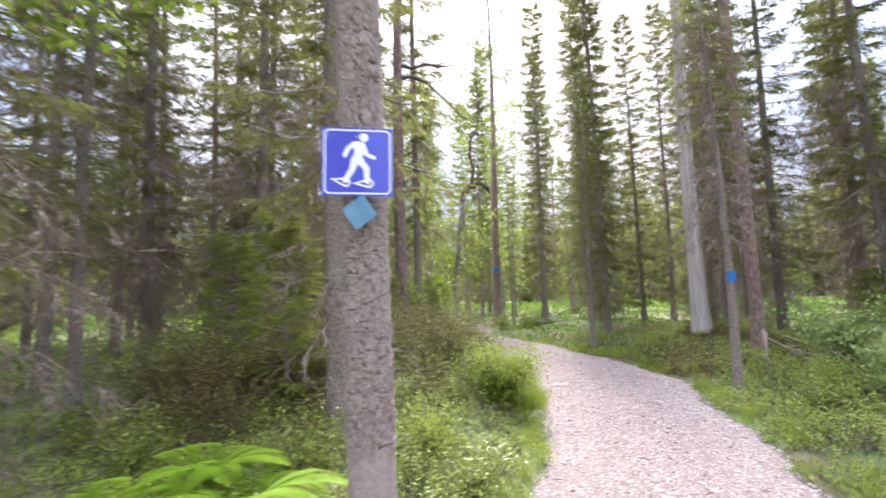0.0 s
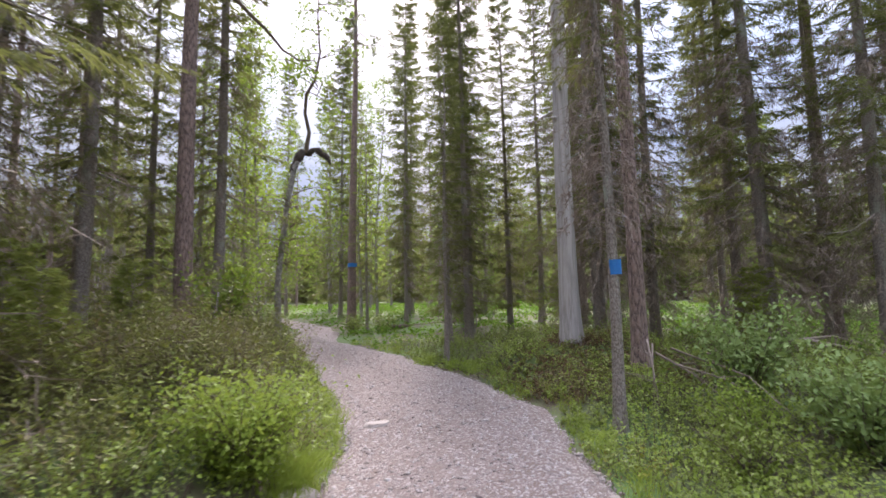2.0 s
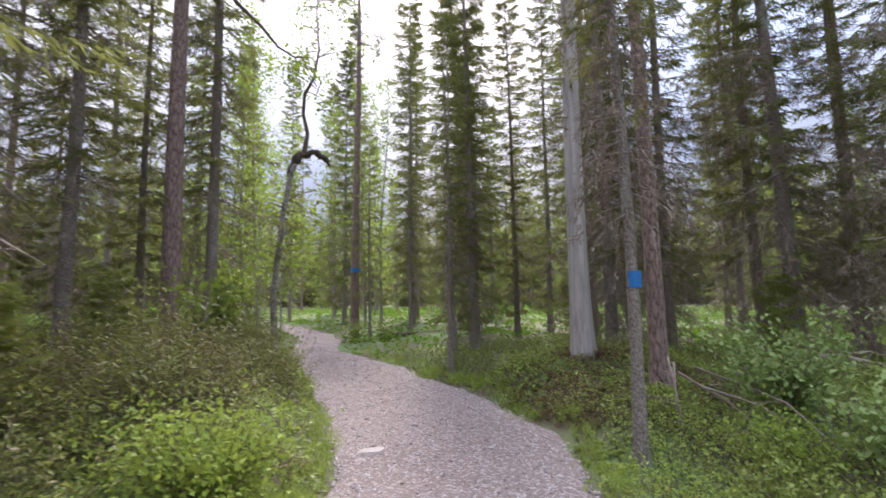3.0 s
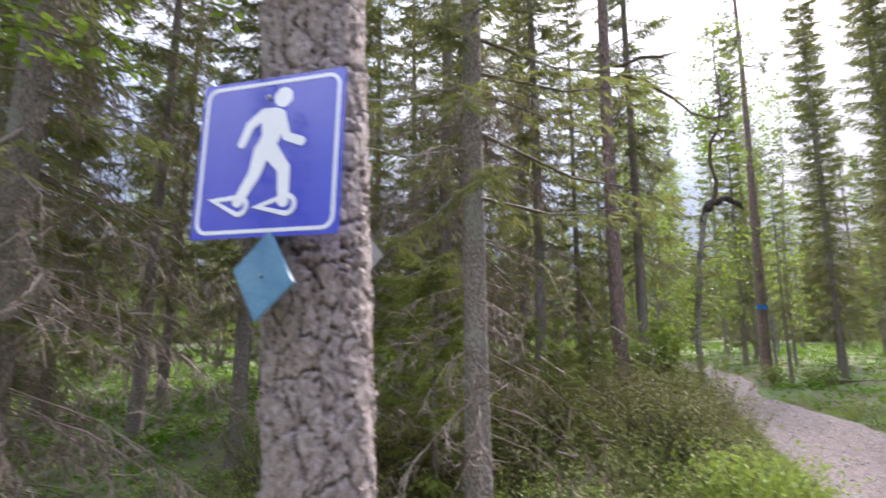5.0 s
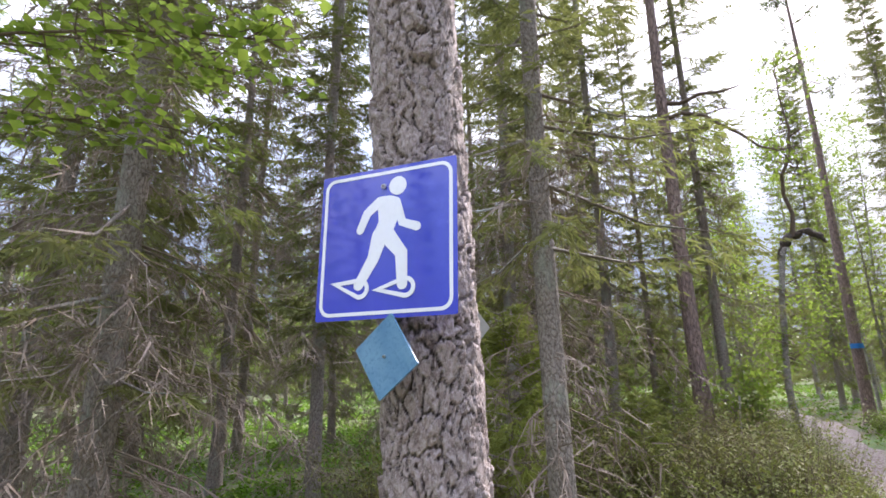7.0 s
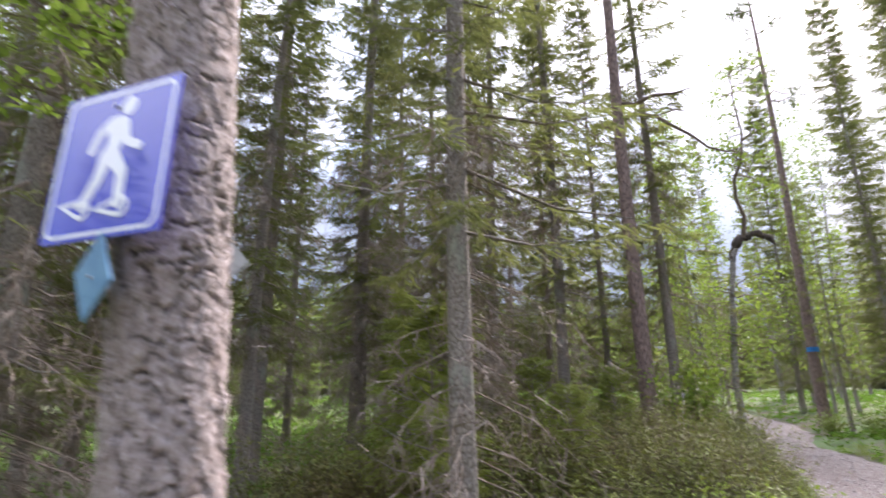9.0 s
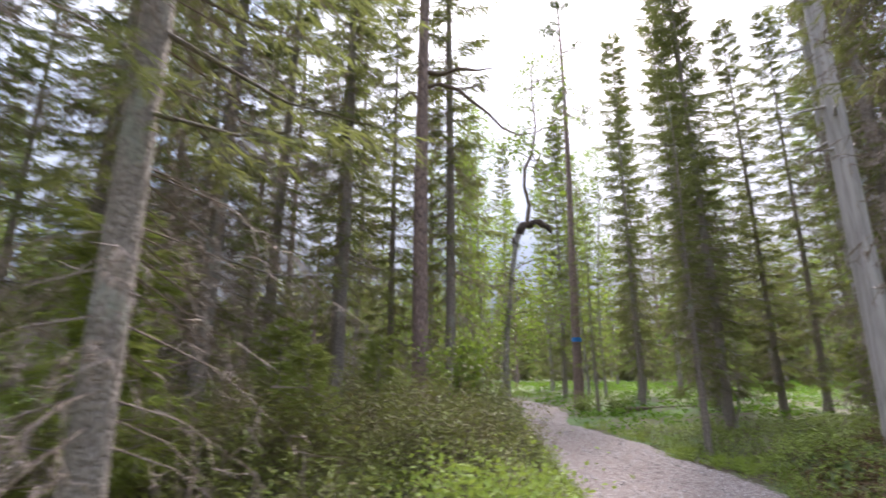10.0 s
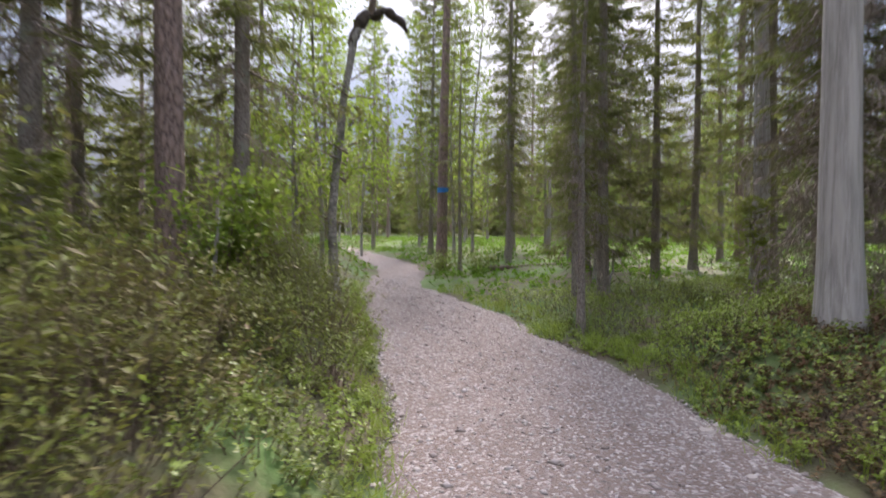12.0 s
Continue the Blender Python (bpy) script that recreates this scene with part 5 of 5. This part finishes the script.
# the forest round about
far_kinds = [
    spruce("spruce", 501, 12.0, 0.09, 1.0, 1.25, 100, 17, 6, 0.165, 5.4, 66, "spruce standing in the forest", dead_twigs=7, fine=False),
    spruce("spruce", 502, 9.5, 0.08, 0.6, 1.15, 94, 16, 6, 0.165, 3.2, 30, "light green spruce with boughs to the ground", dead_twigs=4, fine=False, leaf_mat=M_LIGHT),
    spruce("spruce", 503, 14.0, 0.10, 2.2, 1.15, 100, 16, 6, 0.165, 6.5, 76, "tall spruce with a bare lower trunk", dead_twigs=7, fine=False),
    pine("pine", 504, 14.5, 0.11, 7.5, 1.8, 22, 16, "far pine with a bare trunk", blade=0.07, stubs=22),
    birch("birch", 505, 9.0, 0.05, 40, 48, "light green birch among the spruces", leaf=0.08, start=0.15),
    spruce("spruce", 506, 3.6, 0.035, 0.3, 0.9, 40, 14, 8, 0.15, 0.9, 6, "young spruce bushy to the ground", dead_twigs=2, low=0.2, fine=False, leaf_mat=M_LIGHT),
    spruce("spruce", 507, 13.0, 0.10, 2.0, 1.3, 70, 12, 5, 0.22, 4.0, 24, "tall spruce far off in the forest", dead_twigs=4, fine=False),
    spruce("spruce", 508, 10.0, 0.09, 0.8, 1.3, 66, 12, 5, 0.22, 3.0, 20, "dense spruce far off in the forest", dead_twigs=3, fine=False, leaf_mat=M_LIGHT)]
spots = [(x, y) for _, x, y, _, _ in near]
rng = random.Random(77)
first = [True] * 8
count = 0
for _ in range(6000):
    if count >= 285:
        break
    x, y = rng.uniform(-34, 42), rng.uniform(-20, 56)
    ahead = math.hypot(x - 2, y - 5)
    if ahead < 9.5 or float(off_path(np.array(x), np.array(y))) < 1.0:
        continue
    if -6 < x < 12 and -2 < y < 16:
        continue
    if abs(x - (3 + 0.05 * y)) < 1.3 and 14 < y < 26:
        continue
    if y < 2 and (math.hypot(x, y - 2) < 12 or rng.random() < 0.4):
        continue
    gap = 1.35 if ahead < 26 else 1.9
    if any((x - a) ** 2 + (y - b) ** 2 < gap * gap for a, b in spots):
        continue
    spots.append((x, y))
    u = rng.random()
    k = 0 if u < 0.24 else 1 if u < 0.42 else 2 if u < 0.58 else 3 if u < 0.68 else 4 if u < 0.80 else 5
    size = rng.uniform(0.75, 1.15)
    if (ahead > 30 or y < 4 or abs(x - 3) > 1.9 * y) and k in (0, 1, 2):
        k = 6 if k == 2 else 7
    if first[k]:
        first[k] = False
        stand(far_kinds[k], x, y, rng.uniform(0, 360))
    else:
        again(far_kinds[k], x, y, rng.uniform(0, 360), size)
    count += 1

far_woods()

# ---- small things ----
fern(-0.62, 3.35, 0.75, 0)
fern(-0.95, 3.75, 0.6, 60)
fern(-1.35, 3.3, 0.5, 140)
snag(8.0, 19.8, 2.4, 0.08, (0.02, 0), "pale broken snag standing in the undergrowth")
snag(1.05, 9.75, 0.75, 0.02, (0.12, 0.05), "short pale broken stem by the pine")
snag(5.95, 12.35, 0.6, 0.02, (0.2, 0.0), "white broken stick leaning by the spruce")
leafy_shrub("juniper_shrub", 4.15, 16.2, 0.5, 0.45, 22, 0.05, 75, M_BILBERRY, "dark low bush at the far pine's foot")
leafy_shrub("juniper_shrub", 4.9, 15.9, 0.45, 0.5, 22, 0.05, 76, M_BILBERRY, "dark low bush beside the trail bend")
leafy_shrub("willow_shrub", 5.75, 5.8, 0.95, 0.6, 60, 0.055, 71, M_WILLOW, "leafy willow shrub with pale green leaves")
leafy_shrub("willow_shrub", 5.25, 4.55, 0.68, 0.55, 46, 0.055, 72, M_WILLOW, "small leafy shrub beside the trail")
for k, (x, y, h) in enumerate([(5.0, 5.2, 0.45), (5.6, 4.9, 0.5), (6.5, 5.5, 0.55), (6.1, 4.5, 0.4), (4.5, 4.8, 0.35), (7.2, 5.1, 0.5), (5.3, 3.7, 0.4), (7.6, 6.0, 0.45), (-0.4, 4.2, 0.4), (0.55, 4.3, 0.42), (0.75, 3.6, 0.35), (-1.6, 4.3, 0.45)]):
    leafy_shrub("bilberry_shrub", x, y, h, 0.42, 34, 0.032, 80 + k, M_BILBERRY if k % 3 else M_FRESH, "small bright green leafy bush on the forest floor")
leafy_shrub("rowan_shrub", 1.16, 9.85, 1.3, 0.55, 26, 0.075, 73, M_BLEAF, "young rowan bush at the pine's foot")
leafy_shrub("bilberry_shrub", 1.47, 5.72, 0.62, 0.55, 190, 0.033, 74, M_FRESH, "rounded bright green bush at the trail edge")
fallen_wood("fallen_branch", [(6.9, 6.6, gz(6.9, 6.6) + 0.42), (7.5, 6.4, gz(7.5, 6.4) + 0.38), (8.1, 6.1, gz(8.1, 6.1) + 0.28), (8.5, 5.8, gz(8.5, 5.8) + 0.05)], 0.03, "grey fallen branch lying in the bushes")
fallen_wood("fallen_branch", [(7.3, 6.7, gz(7.3, 6.7) + 0.38), (8.2, 6.6, gz(8.2, 6.6) + 0.42), (9.0, 6.5, gz(9, 6.5) + 0.2)], 0.02, "thin grey fallen branch in the bushes", 5, 4)
fallen_wood("fallen_log", [(5.1, 15.85, gz(5.1, 15.85) + 0.10), (5.9, 15.83, gz(5.1, 15.85) + 0.13), (6.7, 15.82, gz(5.1, 15.85) + 0.19), (7.4, 15.8, gz(5.1, 15.85) + 0.24)], 0.06, "dark fallen log lying in the green undergrowth", 5, 5, M_STEM)
for k, (x, y, r) in enumerate([(4.20, 7.90, 0.05), (4.30, 7.84, 0.035), (4.34, 7.97, 0.045), (4.24, 8.06, 0.03), (4.10, 8.30, 0.035), (4.02, 7.35, 0.03), (2.30, 7.6, 0.03), (3.55, 4.95, 0.04), (3.44, 4.75, 0.03), (3.72, 5.35, 0.035)]):
    path_rock(x, y, r, r * 0.8, r * 0.7, 37 * k, "small pale stone at the trail edge")
rng = random.Random(8)
for k in range(9):
    x, y, a, ln = 5.2 + rng.random() * 0.9, 5.9 + rng.random() * 0.8, rng.uniform(-2.6, 0.4), rng.uniform(0.5, 0.95)
    x2, y2 = x + ln * math.cos(a), y + ln * math.sin(a)
    fallen_wood("fallen_branch", [(x, y, gz(x, y) + 0.42), ((x + x2) / 2, (y + y2) / 2, gz((x + x2) / 2, (y + y2) / 2) + 0.36), (x2, y2, gz(x2, y2) + 0.12)], 0.011, "thin dead brushwood at the red pine's foot", 5, 20 + k)
path_rock(2.62, 7.03, 0.13, 0.08, 0.045, 15, "flat pale stone set in the trail")
path_rock(1.78, 5.6, 0.15, 0.11, 0.09, 40, "pale boulder at the trail edge")
path_rock(1.66, 6.0, 0.10, 0.10, 0.12, 10, "reddish stone under the bushes")
edge_grass()
undergrowth()
gravel()
